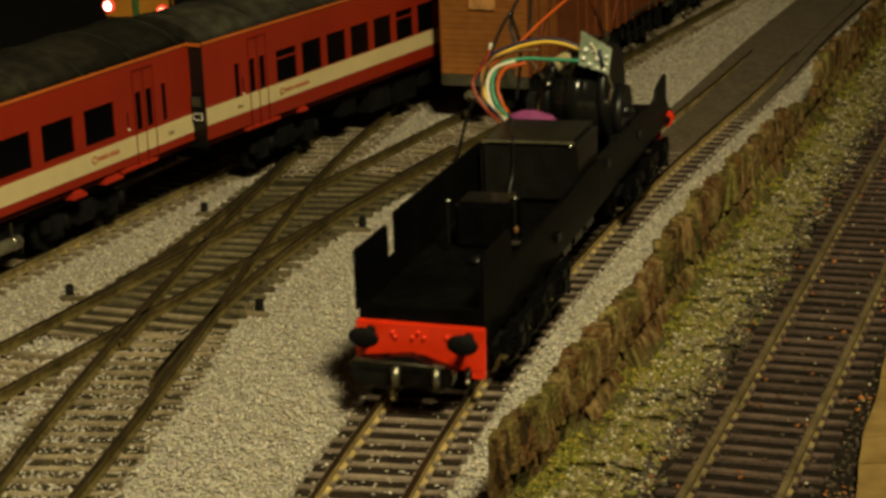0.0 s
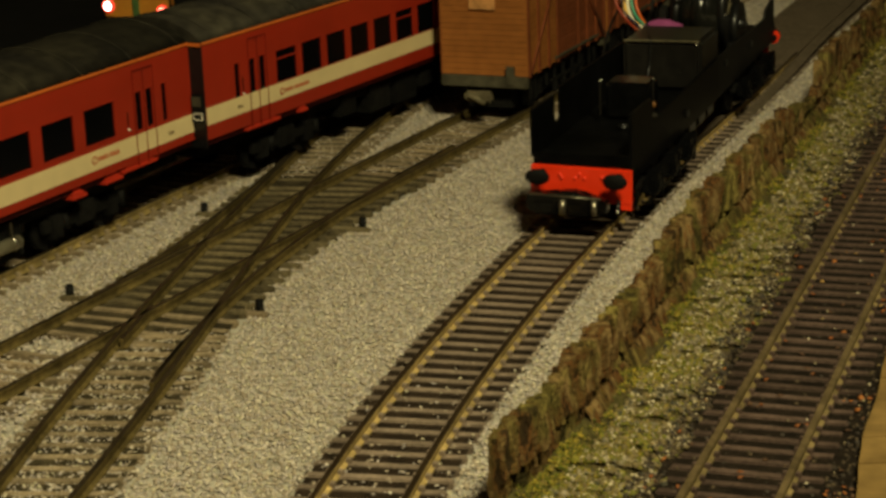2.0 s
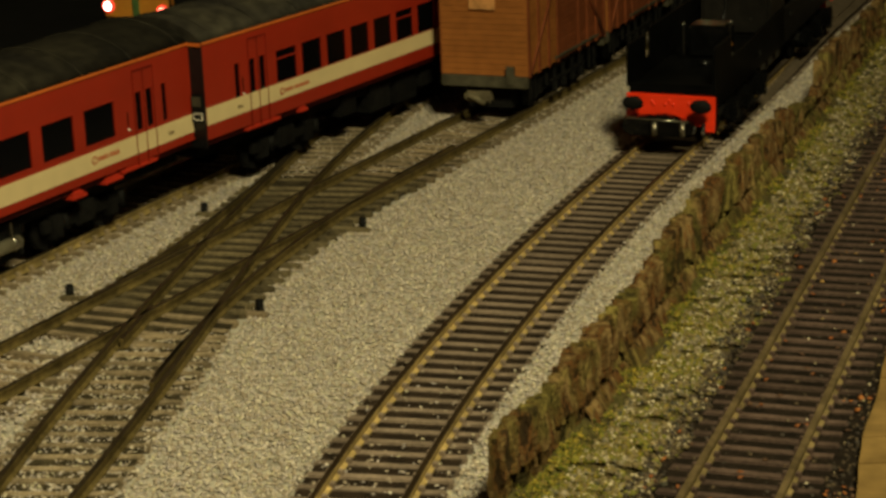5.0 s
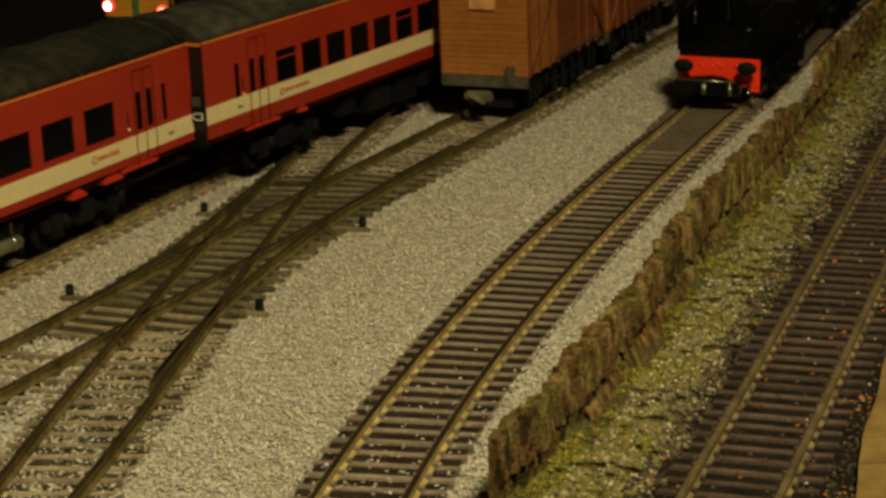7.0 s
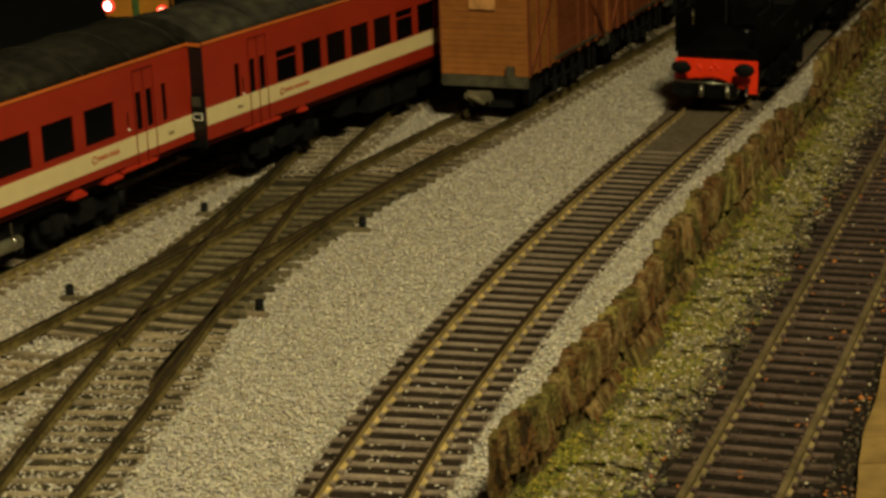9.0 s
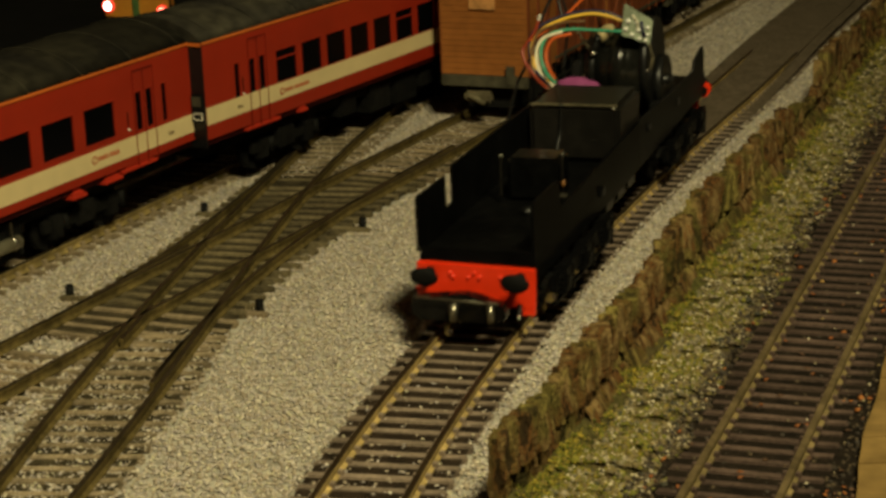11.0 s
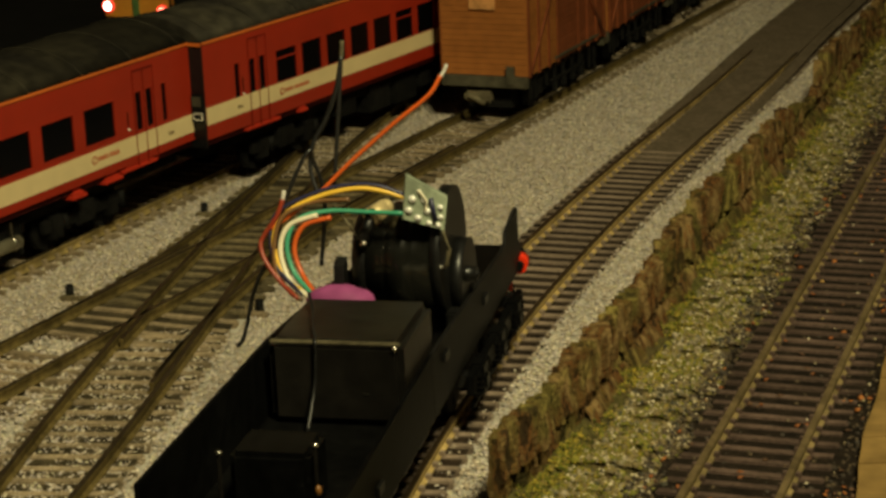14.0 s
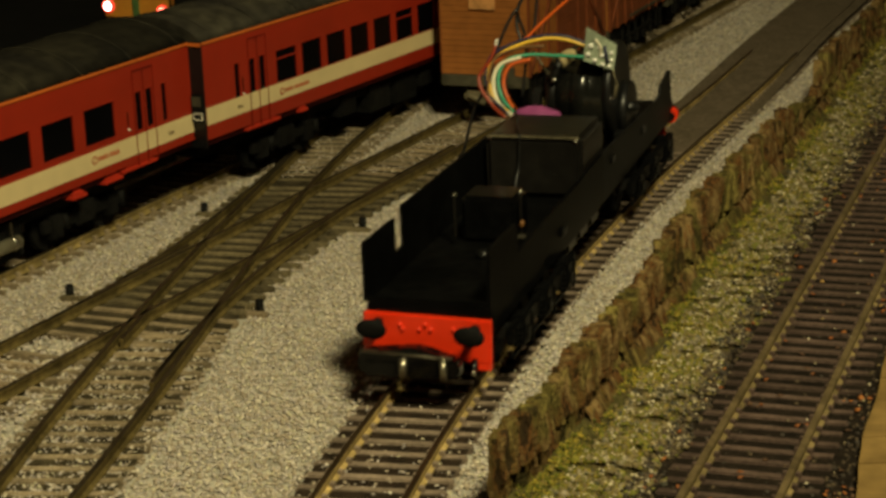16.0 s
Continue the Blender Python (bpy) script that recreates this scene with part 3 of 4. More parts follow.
tagged(chips("grass_crumbs", p[: len(p) * 2 // 3, :2], p[: len(p) * 2 // 3, 2] + 0.35, 0.46, GRASS), "yellow-green crumbs of scenic foam on the bank", "grass")
tagged(blades("dry_grass", p[len(p) * 2 // 3:], 1.5, 0.2, GRASS), "yellow-green tufts of scenic grass along the wall foot", "grass")


# ---- bark wall ----
def wall_top(y):
    """Height of the bark wall's torn upper edge; it sinks before the taller far slabs."""
    base = float(np.interp(y, [325, 545, 560, 575, 598, 616, 629, 631, 663, 680, 700, 960], [14.0, 13.8, 13.0, 11.3, 7.6, 6.2, 6.0, 14.2, 14.6, 13.4, 12.0, 12.5]))
    wob = 0.5 * noise.noise(Vector((y * 0.3, 3, 3)))
    wide_step = noise.cell(Vector((y * 0.13 + wob, 5, 0))) - 0.5
    small_step = noise.cell(Vector((y * 0.42 + wob, 9, 0))) - 0.5
    return base + 1.1 * wide_step + 0.7 * small_step + 0.9 * noise.noise(Vector((y * 1.1, 2, 0)))


def build_wall():
    """Upright sheets of cork bark side by side, with torn tops, deep upright furrows and a broken ledge at the foot."""
    wall = thing("retaining_wall", Matrix(), "rough brown bark retaining wall between the tracks", "wall", kind="structure")
    y = 326.0
    while y < 960:
        w = random.uniform(24, 46)
        near = y < 560
        n = int(w / (0.5 if near else 1.1))
        nz = 30 if near else 14
        bm = bmesh.new()
        rows = []
        for i in range(n + 1):
            yy = y + w * i / n
            x = float(wall_x(yy))
            t = Vector((float(wall_x(yy + 2) - wall_x(yy - 2)), 4.0, 0)).normalized()
            nrm = Vector((t.y, -t.x, 0))
            col = abs(noise.noise(Vector((x * 0.26, yy * 0.26, 4)))) - 0.2
            top = wall_top(yy) + 6.5 * min(0.0, col + 0.09)
            split = 3.4 + 1.6 * noise.noise(Vector((yy * 0.05, 7, 0)))
            ring = []
            for b in range(2 * nz + 2):
                face = 1 if b <= nz else -1
                zf = b / nz if b <= nz else (2 * nz + 1 - b) / nz
                z = -5 + (top + 5) * zf
                k = Vector((x, yy, z))
                d = 1.5 * face - 0.5 * zf
                lean = noise.noise(Vector((x * 0.9, yy * 0.9, z * 0.10)))
                r = 2.4 * col + 1.3 * lean + 0.5 * noise.noise(Vector((x * 2.1, yy * 2.1, z * 0.3))) + 0.7 * noise.noise(k * 0.12) + 0.35 * noise.noise(k * 1.7)
                if face > 0 and z < split:
                    r -= 1.4
                c = Vector((x, yy, 0)) + nrm * (d + r * face * (1 if face > 0 else 0.5))
                ring.append(bm.verts.new((c.x * U, c.y * U, z * U)))
            rows.append(ring)
        for p, q in zip(rows, rows[1:]):
            for b in range(2 * nz + 1):
                bm.faces.new((p[b], p[b + 1], q[b + 1], q[b]))
        bm.faces.new(rows[0])
        bm.faces.new(rows[-1][::-1])
        part("bark_slab", bm, BARK, wall)
        y += w
    y = 366.0
    while y < 900:
        w = random.uniform(16, 34)
        bm = bmesh.new()
        x0, x1 = float(wall_x(y)), float(wall_x(y + w))
        t = Vector((x1 - x0, w, 0)).normalized()
        nrm = Vector((t.y, -t.x, 0))
        made = bmesh.ops.create_grid(bm, x_segments=int(w * 1.4), y_segments=12, size=1.0)["verts"]
        h = random.uniform(5.6, 7.0)
        for v in made:
            a, b = v.co.x * 0.52 + 0.5, v.co.y * 0.5 + 0.5
            k = Vector((x0, y, 0)) + t * (math.hypot(x1 - x0, w) * a)
            furrow = noise.noise(Vector((k.x * 0.7, k.y * 0.7, 2)))
            k += nrm * (0.9 + 3.2 * b + 0.7 * furrow * min(1, 3 * b))
            z = -3.9 + h * min(1, b * 6 + 0.3) * (1 - b ** 2.2) + 0.7 * furrow
            z += 0.9 * noise.noise(k * 0.35) + 0.5 * noise.noise(k * 1.4)
            v.co = Vector((k.x, k.y, z)) * U
        part("bark_ledge", bm, BARK, wall)
        y += w * 0.96


build_wall()

# tan platform edge beside the near track
platform = thing("platform", Matrix(), "tan timber platform edge beside the near track", "platform")
def platform_edge(y):
    return 73.8 + (y - 340) * 0.301 + 2.2 * noise.noise(Vector((y * 0.03, 2, 2))) + 0.5 * noise.noise(Vector((y * 0.2, 4, 2)))


for k in range(34):
    ya, yb = 250 + 6.2 * k, 250 + 6.2 * k + 6.08
    h = 0.2 + random.uniform(-0.12, 0.12)
    bm = bmesh.new()
    rim = [(platform_edge(ya), ya), (platform_edge(ya) + 90, ya), (platform_edge(yb) + 90, yb), (platform_edge(yb), yb)]
    low = [bm.verts.new((x * U, y * U, -4.2 * U)) for x, y in rim]
    top = [bm.verts.new((x * U, y * U, h * U)) for x, y in rim]
    bm.faces.new(low[::-1])
    bm.faces.new(top)
    for i in range(4):
        bm.faces.new((low[i], low[(i + 1) % 4], top[(i + 1) % 4], top[i]))
    part("plank", bm, TAN, platform)


# ---- carriages ----
def side_panels(bm, x0, x1, z0, z1, holes, depth=1.0):
    """A carriage side at y = 0 with openings through it: the strips round each opening, given thickness."""
    za, zb = min(h[2] for h in holes), max(h[3] for h in holes)
    add_box(bm, x0, x1, 0, depth, z0, za)
    add_box(bm, x0, x1, 0, depth, zb, z1)
    x = x0
    for a, b, c, d in sorted(holes):
        add_box(bm, x, a, 0, depth, za, zb)
        if c > za + 0.01:
            add_box(bm, a, b, 0, depth, za, c)
        if d < zb - 0.01:
            add_box(bm, a, b, 0, depth, d, zb)
        x = b
    add_box(bm, x, x1, 0, depth, za, zb)


def bogie(parent, x, y, name="bogie"):
    bm = bmesh.new()
    for s in (-11.5, 11.5):
        add_box(bm, x - 17, x + 17, y + s - 0.9, y + s + 0.9, 5.2, 8.6, bevel=0.3)
        for w in (-12, 12):
            add_box(bm, x + w - 2.3, x + w + 2.3, y + s - 1.5, y + s + 1.5, 3.2, 9.4, bevel=0.4)
            add_tube(bm, (x + w + 4.4, y + s - 0.5, 4.6), (x + w + 4.4, y + s - 0.5, 8.8), 1.2, seg=8)
        add_box(bm, x - 4, x + 4, y + s - 1.7, y + s + 1.7, 4.2, 10.5, bevel=0.5)
    add_box(bm, x - 13, x + 13, y - 9, y + 9, 7, 11)
    ob = part(name, bm, UNDER, parent)
    for w in (-12, 12):
        for s in (-8.2, 8.2):
            b = tube((x + w, y + s - 1.2, 6.2), (x + w, y + s + 1.2, 6.2), 6.2, 6.2, seg=28)
            part("wheel", b, UNDER, ob)


def carriage(m, x0, x1, windows, slits, door, cream, boxes, words, label, end_plate, openers=()):
    c = thing("railway_carriage", m, label, "train carriage", "red carriages")
    wide, top = 35.0, 42.6
    bm = bmesh.new()
    za, zb = 25.0, 34.9
    windows = [(a - 0.5, b + 0.5) for a, b in windows]
    slits = [(a - 0.25, b + 0.25) for a, b in slits]
    boxes = [(a + 1.6, b + 1.6, z0 + 0.8, z1 + 0.8) for a, b, z0, z1 in boxes]
    holes = [(a, b, za, zb) for a, b in windows] + [(a, b, za - 0.4, zb - 0.2) for a, b in slits]
    side_panels(bm, x0, x1, 16.3, top, holes)
    add_box(bm, x0, x1, wide - 1, wide, 16.3, top)
    for e in (x0, x1 - 0.8):
        add_box(bm, e, e + 0.8, 1, wide - 1, 16.3, top)
    for e, d in ((x0, -0.5), (x1, 0.5)):
        part("end_wall", box(e, e + d, 0.1, wide - 0.1, 14.0, top + 0.4), BLACK, c, "black carriage end")
    add_box(bm, x0 + 0.8, x1 - 0.8, 1, wide - 1, 16.3, 17.2)
    part("body", bm, RED, c)
    part("skirt", box(x0, x1, 1.2, 2.4, 14.6, 16.3), mat("dark_skirt", (0.05, 0.006, 0.004), 0.6), c)
    b0, b1 = cream
    part("cream_band", box(x0 + 0.02, x1 - 0.02, -0.14, 0.0, b0, b1), CREAM, c, "broad cream band along the side")
    part("trim_line", box(x0, x1, -0.35, 0.2, top, top + 0.75, bevel=0.12), TRIM, c, "thin orange cantrail line")
    for a, b in windows:
        w = part("window", box(a, b, 0.45, 0.75, za, zb), GLASS, c, "dark glazed window")
        f = bmesh.new()
        for q in ((a, b, za, za + 0.3), (a, b, zb - 0.3, zb), (a, a + 0.25, za + 0.3, zb - 0.3), (b - 0.25, b, za + 0.3, zb - 0.3)):
            add_box(f, q[0], q[1], -0.1, 0.44, q[2], q[3])
        part("window_frame", f, RED, w)
    for a, b in openers:
        part("window_bar", box(a, b, 0.05, 0.4, 32.0, 32.4), RED, c)
    for a, b in slits:
        part("window", box(a, b, 0.45, 0.75, za - 0.4, zb - 0.2), GLASS, c, "narrow dark door window")
    for a, b in door:
        f = bmesh.new()
        for x in (a, (a + b) / 2, b):
            add_box(f, x - 0.16, x + 0.16, -0.24, 0.0, 15.6, 40.6)
        add_box(f, a, b, -0.3, 0.0, 40.4, 40.8)
        part("door_edge", f, mat("door_joint", (0.16, 0.012, 0.006), 0.6), c)
        part("door_button", tube((a - 3.2, -0.4, 25.8), (a - 3.2, 0, 25.8), 0.32), WHITE, c)
        part("grab_rail", box(a - 3.5, a - 3.0, -0.2, 0.0, 26.6, 30.6, bevel=0.1), UNDER, c, "small dark recess beside the door")
    # roof: a shallow arch with ribs and dust
    r = bmesh.new()
    arc = [(0.2 + (wide - 0.4) * k / 14, top + 0.7 + 6.4 * math.sin(math.pi * k / 14) ** 0.72) for k in range(15)]
    rows = [[r.verts.new((x * U, y * U, z * U)) for y, z in arc] for x in (x0, x1)]
    for k in range(14):
        r.faces.new((rows[0][k], rows[0][k + 1], rows[1][k + 1], rows[1][k])).smooth = True
    for q in rows:
        r.faces.new(q)
    r.faces.new((rows[0][0], rows[1][0], rows[1][-1], rows[0][-1]))
    roof = part("roof", r, ROOF, c, "dusty dark grey ribbed roof")
    rib = [(y, z + 0.12) for y, z in arc]
    x = x0 + 6
    while x < x1 - 4:
        part("roof_rib", add_sweep(bmesh.new(), [Vector((x, y, z)) for y, z in rib], [(-0.22, -0.15), (-0.22, 0.15), (0.22, 0.15), (0.22, -0.15)]), ROOF, roof)
        x += 21.5
    for a, b, z0, z1 in boxes:
        bm = bmesh.new()
        w = b - a
        add_box(bm, a, b, -0.2, 3.0, z0, z0 + 0.8, bevel=0.1)
        add_box(bm, a + w * 0.12, b - w * 0.12, 0.3, 3.0, z0 + 0.8, z0 + 1.5, bevel=0.08)
        add_box(bm, a + w * 0.3, b - w * 0.2, 1.0, 3.2, z0 + 1.4, 16.0, bevel=0.08)
        part("step", bm, STEP, c, "bright red footstep under the body")
    for a, b, z0, z1 in words:
        ink = LETTER if b - a > 5 else INK
        g = part("lettering", box(a, b, -0.17, -0.142, z0 + 0.1, z0 + 0.2), ink, c, "row of small printed marks")
        x = a
        if ink is LETTER:   # ring mark before the words
            ring = [(0.95 * math.cos(q), 0.95 * math.sin(q)) for q in (k * math.pi / 6 for k in range(12))]
            rm = bmesh.new()
            for (p0, r0), (p1, r1) in zip(ring, ring[1:]):
                add_tube(rm, (a + 0.6 + p0, -0.2, (z0 + z1) / 2 + r0), (a + 0.6 + p1, -0.2, (z0 + z1) / 2 + r1), 0.17, seg=6)
            part("ring_mark", rm, ink, g)
            x = a + 2.2
        k = 0
        while x < b - 0.4:
            wide_bar = (0.62, 0.4, 0.7, 0.5)[k % 4]
            if k != 5 or ink is INK:
                part("letter_bar", box(x, x + wide_bar, -0.21, -0.142, z0 + 0.1, z1 - 0.1 * (k % 3)), ink, g)
            x += wide_bar + 0.3
            k += 1
    for xb in (x0 + 45, x1 - 45):
        bogie(c, xb, wide / 2)
    u = bmesh.new()
    add_box(u, x0 + 2, x1 - 2, 5, wide - 5, 10.5, 16.3)
    for k in range(9):
        a = x0 + 75 + (x1 - x0 - 160) * k / 8
        add_box(u, a, a + 9 + 5 * math.sin(k), 4.5, wide - 4.5, 4.5 + 1.5 * math.cos(k * 2), 13, bevel=0.4)
    part("underframe", u, UNDER, c)
    g = bmesh.new()
    e = x1 if end_plate > 0 else x0
    add_box(g, e, e + 3.2 * end_plate, 6, wide - 6, 14, 41, bevel=0.6)
    for k in range(3):
        add_box(g, e + end_plate * (0.6 + k), e + end_plate * (1.0 + k), 4.8, wide - 4.8, 15, 40.5, bevel=0.3)
    part("gangway", g, BLACK, c, "black corridor connection")
    return c


one = carriage(mm(-105.6, 470.6, 0, 62.82), -205, 84.6, [(-190.6 + 17.45 * k, -178.0 + 17.45 * k) for k in range(14)][2:], [(58.9, 61.3), (63.7, 66.2), (71.0, 72.7)],
               [(57.8, 66.9)], (18.6, 23.6), [(27, 33.0, 12.4, 14.6), (41, 49, 13.0, 14.8), (49.2, 65, 14.0, 14.95)], [(38.2, 49.5, 20.6, 21.9), (72.5, 75.5, 20.2, 21.3)],
               "red model railway carriage with cream band and dark windows", 1)
two = carriage(mm(-63.1, 543.9, 0, 59.99), 0.3, 290, [(35.4 + 13.45 * k, 45.6 + 13.45 * k) for k in range(16)], [(14.9, 16.9), (22.2, 24.5), (27.0, 29.5)],
               [(21.4, 30.2)], (20.4, 25.2), [(17, 34, 14.0, 15.2), (44, 48.5, 13.6, 15.2)], [(36.5, 51.0, 22.0, 23.2), (15.0, 18.0, 22.0, 23.0)],
               "red model railway carriage with a ribbed dark roof", -1, [(35.4, 45.6), (102.65, 112.85)])
# coupling code on the corridor plate between the carriages
font = bpy.data.curves.new("plate_text", "FONT")
font.body, font.size, font.extrude = "C3", 3.1 * U, 0.05 * U
text = new("plate_text", font)
letters = bpy.data.meshes.new_from_object(text)
bpy.data.objects.remove(text)
letters.materials.append(WHITE)
plate = part("code_plate", box(-0.2, 0.2, 0, 3.6, 0, 7.6), UNDER, two, "black plate with a white coupling code")
plate.matrix_basis = pose(-0.9 * U, 0.3 * U, 21.3 * U)
mark = new("lettering", letters)
mark.parent = plate
mark.matrix_basis = pose(-0.3 * U, 3.4 * U, 0.7 * U, 90, 0, -90)
part("grey_patch", box(-0.35, -0.2, 0.4, 3.3, 4.6, 7.2), VAN_GREY, plate)
part("end_trim", box(-0.75, -0.52, -0.2, 9.0, 42.4, 43.3), TRIM, two, "orange line over the carriage end")
part("air_tank", add_ball(add_ball(tube((-16, 3, 7.6), (9.5, 3, 7.6), 1.7, seg=20), (9.5, 3, 7.6), 0.9, 1.7, 1.7), (-16, 3, 7.6), 0.9, 1.7, 1.7), SILVER, one, "dull silver air tank")
t = bmesh.new()
for x in (-3, 6.5):
    add_tube(t, (x, 3, 7.6), (x + 0.9, 3, 7.6), 1.9, seg=20)
    add_box(t, x, x + 0.9, 2.6, 3.4, 9.0, 13.0)
part("tank_strap", t, STEEL, one, "bright metal tank strap")

# ---- far train with its lamps lit ----
far = thing("railcar", mm(-101, 690, 0, 66), "dark railcar with yellow end and lit marker lamps", "train")
part("body", box(0.8, 150, -15, 15, 12, 45, bevel=2.0), UNDER, far)
part("cab_end", box(0, 3.0, -14, 14, 25.2, 46, bevel=1.6), YELLOW, far, "yellow-orange cab end")
part("cab_end", box(0.4, 3.2, -12, 12, 12, 25.0, bevel=1.0), UNDER, far)
part("centre_stripe", box(-0.5, 0.1, -1.1, 1.3, 25.4, 45), mat("green_stripe", (0.07, 0.13, 0.04), 0.6), far, "dull green pillar")
for y, z, m in ((11.0, 30.4, GLOW), (-10.4, 29.0, GLOW_RED)):
    h = part("marker_lamp", tube((0.2, y, z), (-0.8, y, z), 2.5, 2.2), HALO, far)
    part("lens", add_ball(bmesh.new(), (-0.9, y, z), 0.7, 1.6, 1.6), m, h, "glowing lamp")
part("chassis", box(4, 148, -12, 12, 0.5, 12), UNDER, far)


# ---- vans ----
def van(m, label, first_planks):
    v = thing("goods_van", m, label, "railway wagon", "goods vans")
    wide, length, z0, z1 = 29.4, 74.0, 13.0, 44.0
    part("body", box(0.7, length - 0.7, 0.7, wide - 0.7, z0, z1), VAN_RED, v)
    n = 17
    h = (z1 - z0) / n
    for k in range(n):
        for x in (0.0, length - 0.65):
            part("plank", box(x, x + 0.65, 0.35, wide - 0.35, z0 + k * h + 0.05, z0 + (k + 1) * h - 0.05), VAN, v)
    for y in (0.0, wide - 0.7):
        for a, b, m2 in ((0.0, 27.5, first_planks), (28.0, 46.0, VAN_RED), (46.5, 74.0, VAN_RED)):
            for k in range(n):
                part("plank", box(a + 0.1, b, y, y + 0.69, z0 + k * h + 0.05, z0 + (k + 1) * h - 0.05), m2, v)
    for s, y in ((-1, -0.55), (1, wide - 0.1)):
        for x in (0.3, 9.0, 18.0, 26.3, 46.4, 55.0, 64.0, 72.4):
            part("upright", box(x, x + 1.3, y, y + 0.65, z0 - 0.4, z1, bevel=0.12), VAN_RED, v, "upright iron stanchion")
        for x, q in ((1.6, 1), (47.7, -1)):
            a, b = (x, x + 24.4) if q > 0 else (x + 24.4, x)
            part("brace", add_sweep(bmesh.new(), [Vector((a, y + 0.35, z0 + 0.5)), Vector((b, y + 0.35, z1 - 4))], [(-0.4, -0.7), (-0.4, 0.7), (0.4, 0.7), (0.4, -0.7)]), VAN_RED, v, "diagonal brace")
        part("door_rail", box(24, 66, y - 0.1, y + 0.5, 14.2, 14.9), VAN_GREY, v)
    r = bmesh.new()
    arc = [(-0.8 + (wide + 1.6) * k / 12, z1 + 4.0 * math.sin(math.pi * k / 12) ** 0.8) for k in range(13)]
    rows = [[r.verts.new((x * U, y * U, z * U)) for y, z in arc] for x in (-0.8, length + 0.8)]
    for k in range(12):
        r.faces.new((rows[0][k], rows[0][k + 1], rows[1][k + 1], rows[1][k]))
    for q in rows:
        r.faces.new(q)
    r.faces.new((rows[0][0], rows[1][0], rows[1][-1], rows[0][-1]))
    part("roof", r, ROOF, v, "dark grey curved roof")
    part("label_board", box(-0.9, 0.0, 10.4, 19.2, 34.0, 39.4, bevel=0.15), mat("pale_board", (0.52, 0.25, 0.09), 0.6), v, "paler panel on the end")
    for x in (-1.2, length - 0.9):
        b = part("headstock", box(x, x + 2.1, 0.0, wide, 9.2, z0 - 0.05, bevel=0.3), VAN_GREY, v, "grey-brown buffer beam")
        part("bracket", box(x - 0.5, x + 0.2, 4.0, 7.0, 10.4, 16.4, bevel=0.2), VAN_GREY, b)
    for y in (3.2, wide - 4.8):
        part("solebar", box(1, length - 1, y, y + 1.6, 9.4, z0), VAN_GREY, v)
    for x in (16, 57):
        for y in (6.2, 23.2):
            w = part("wheel", add_tube(tube((x, y - 1.2, 6.3), (x, y + 1.2, 6.3), 6.3, seg=28), (x, y - 1.6, 6.3), (x, y + 1.6, 6.3), 2.0), UNDER, v)
        for y in (2.4, wide - 4.4):
            g = bmesh.new()
            add_box(g, x - 2.0, x + 2.0, y, y + 2.0, 4.0, 8.6, bevel=0.4)
            for k in range(3):
                add_box(g, x - 6 + k * 1.2, x + 6 - k * 1.2, y + 0.2, y + 1.8, 9.0 - 0.55 * k, 9.5 - 0.55 * k)
            for q in (-3.4, 3.4):
                add_box(g, x + q - 0.5, x + q + 0.5, y + 0.6, y + 1.4, 3.6, 9.4)
            part("axle_guard", g, UNDER, v)
    g = bmesh.new()
    for x in (24, 32, 41, 49):
        part("brake_block", box(x, x + 2.6, -0.2, 1.2, 3.6, 7.0, bevel=0.3), UNDER, v)
    add_box(g, 22, 54, 0.2, 0.9, 7.0, 7.9)
    for x in (6, 10, 20.5, 28, 36, 45, 52, 62, 67):
        part("hanger", box(x, x + 1.3, 1.4, 2.3, 4.6 + 1.5 * math.sin(x), 12.8, bevel=0.15), UNDER, v)
    part("brake_rod", g, UNDER, v)
    # Added filler box: blocks light so the space below the van stays black.
    part("underframe", box(4, length - 4, 7.4, wide - 7.4, 1.8, 9.3), UNDER, v, "black box added to block light under the van")
    for x, d in ((0, -1), (length, 1)):
        g = bmesh.new()
        add_box(g, x, x + d * 6.0, 12.6, 16.8, 6.6, 8.0, bevel=0.3)
        add_box(g, x + d * 5.2, x + d * 7.6, 9.6, 19.2, 5.6, 9.2, bevel=0.9)
        add_tube(g, (x + d * 7.0, 12, 5.4), (x + d * 8.4, 17, 8.2), 0.9, seg=8)
        part("coupling", g, COUPLER, v, "worn grey-tan coupling block")
    return v


# local y runs to the left of the train, so the right-hand side of the van is at y = 0
VAN_DIR = 66.14
van(mm(29.0, 628.5, 0, VAN_DIR), "orange-brown planked goods van on a grey underframe", VAN)


def van_place(k):
    d, turn = 80.0 * k, math.radians(VAN_DIR + 0.35 * k)
    return mm(29.0 + d * math.cos(turn), 628.5 + d * math.sin(turn), 0, VAN_DIR + 0.7 * k)


second = van(van_place(1), "dark red-brown planked goods van coupled in a row", VAN_RED)
for k in (2, 3):
    copy_thing(second, van_place(k))


# ---- the bare locomotive chassis that runs to and fro ----
def L(u, v, w):
    return Vector((u, -v, w))


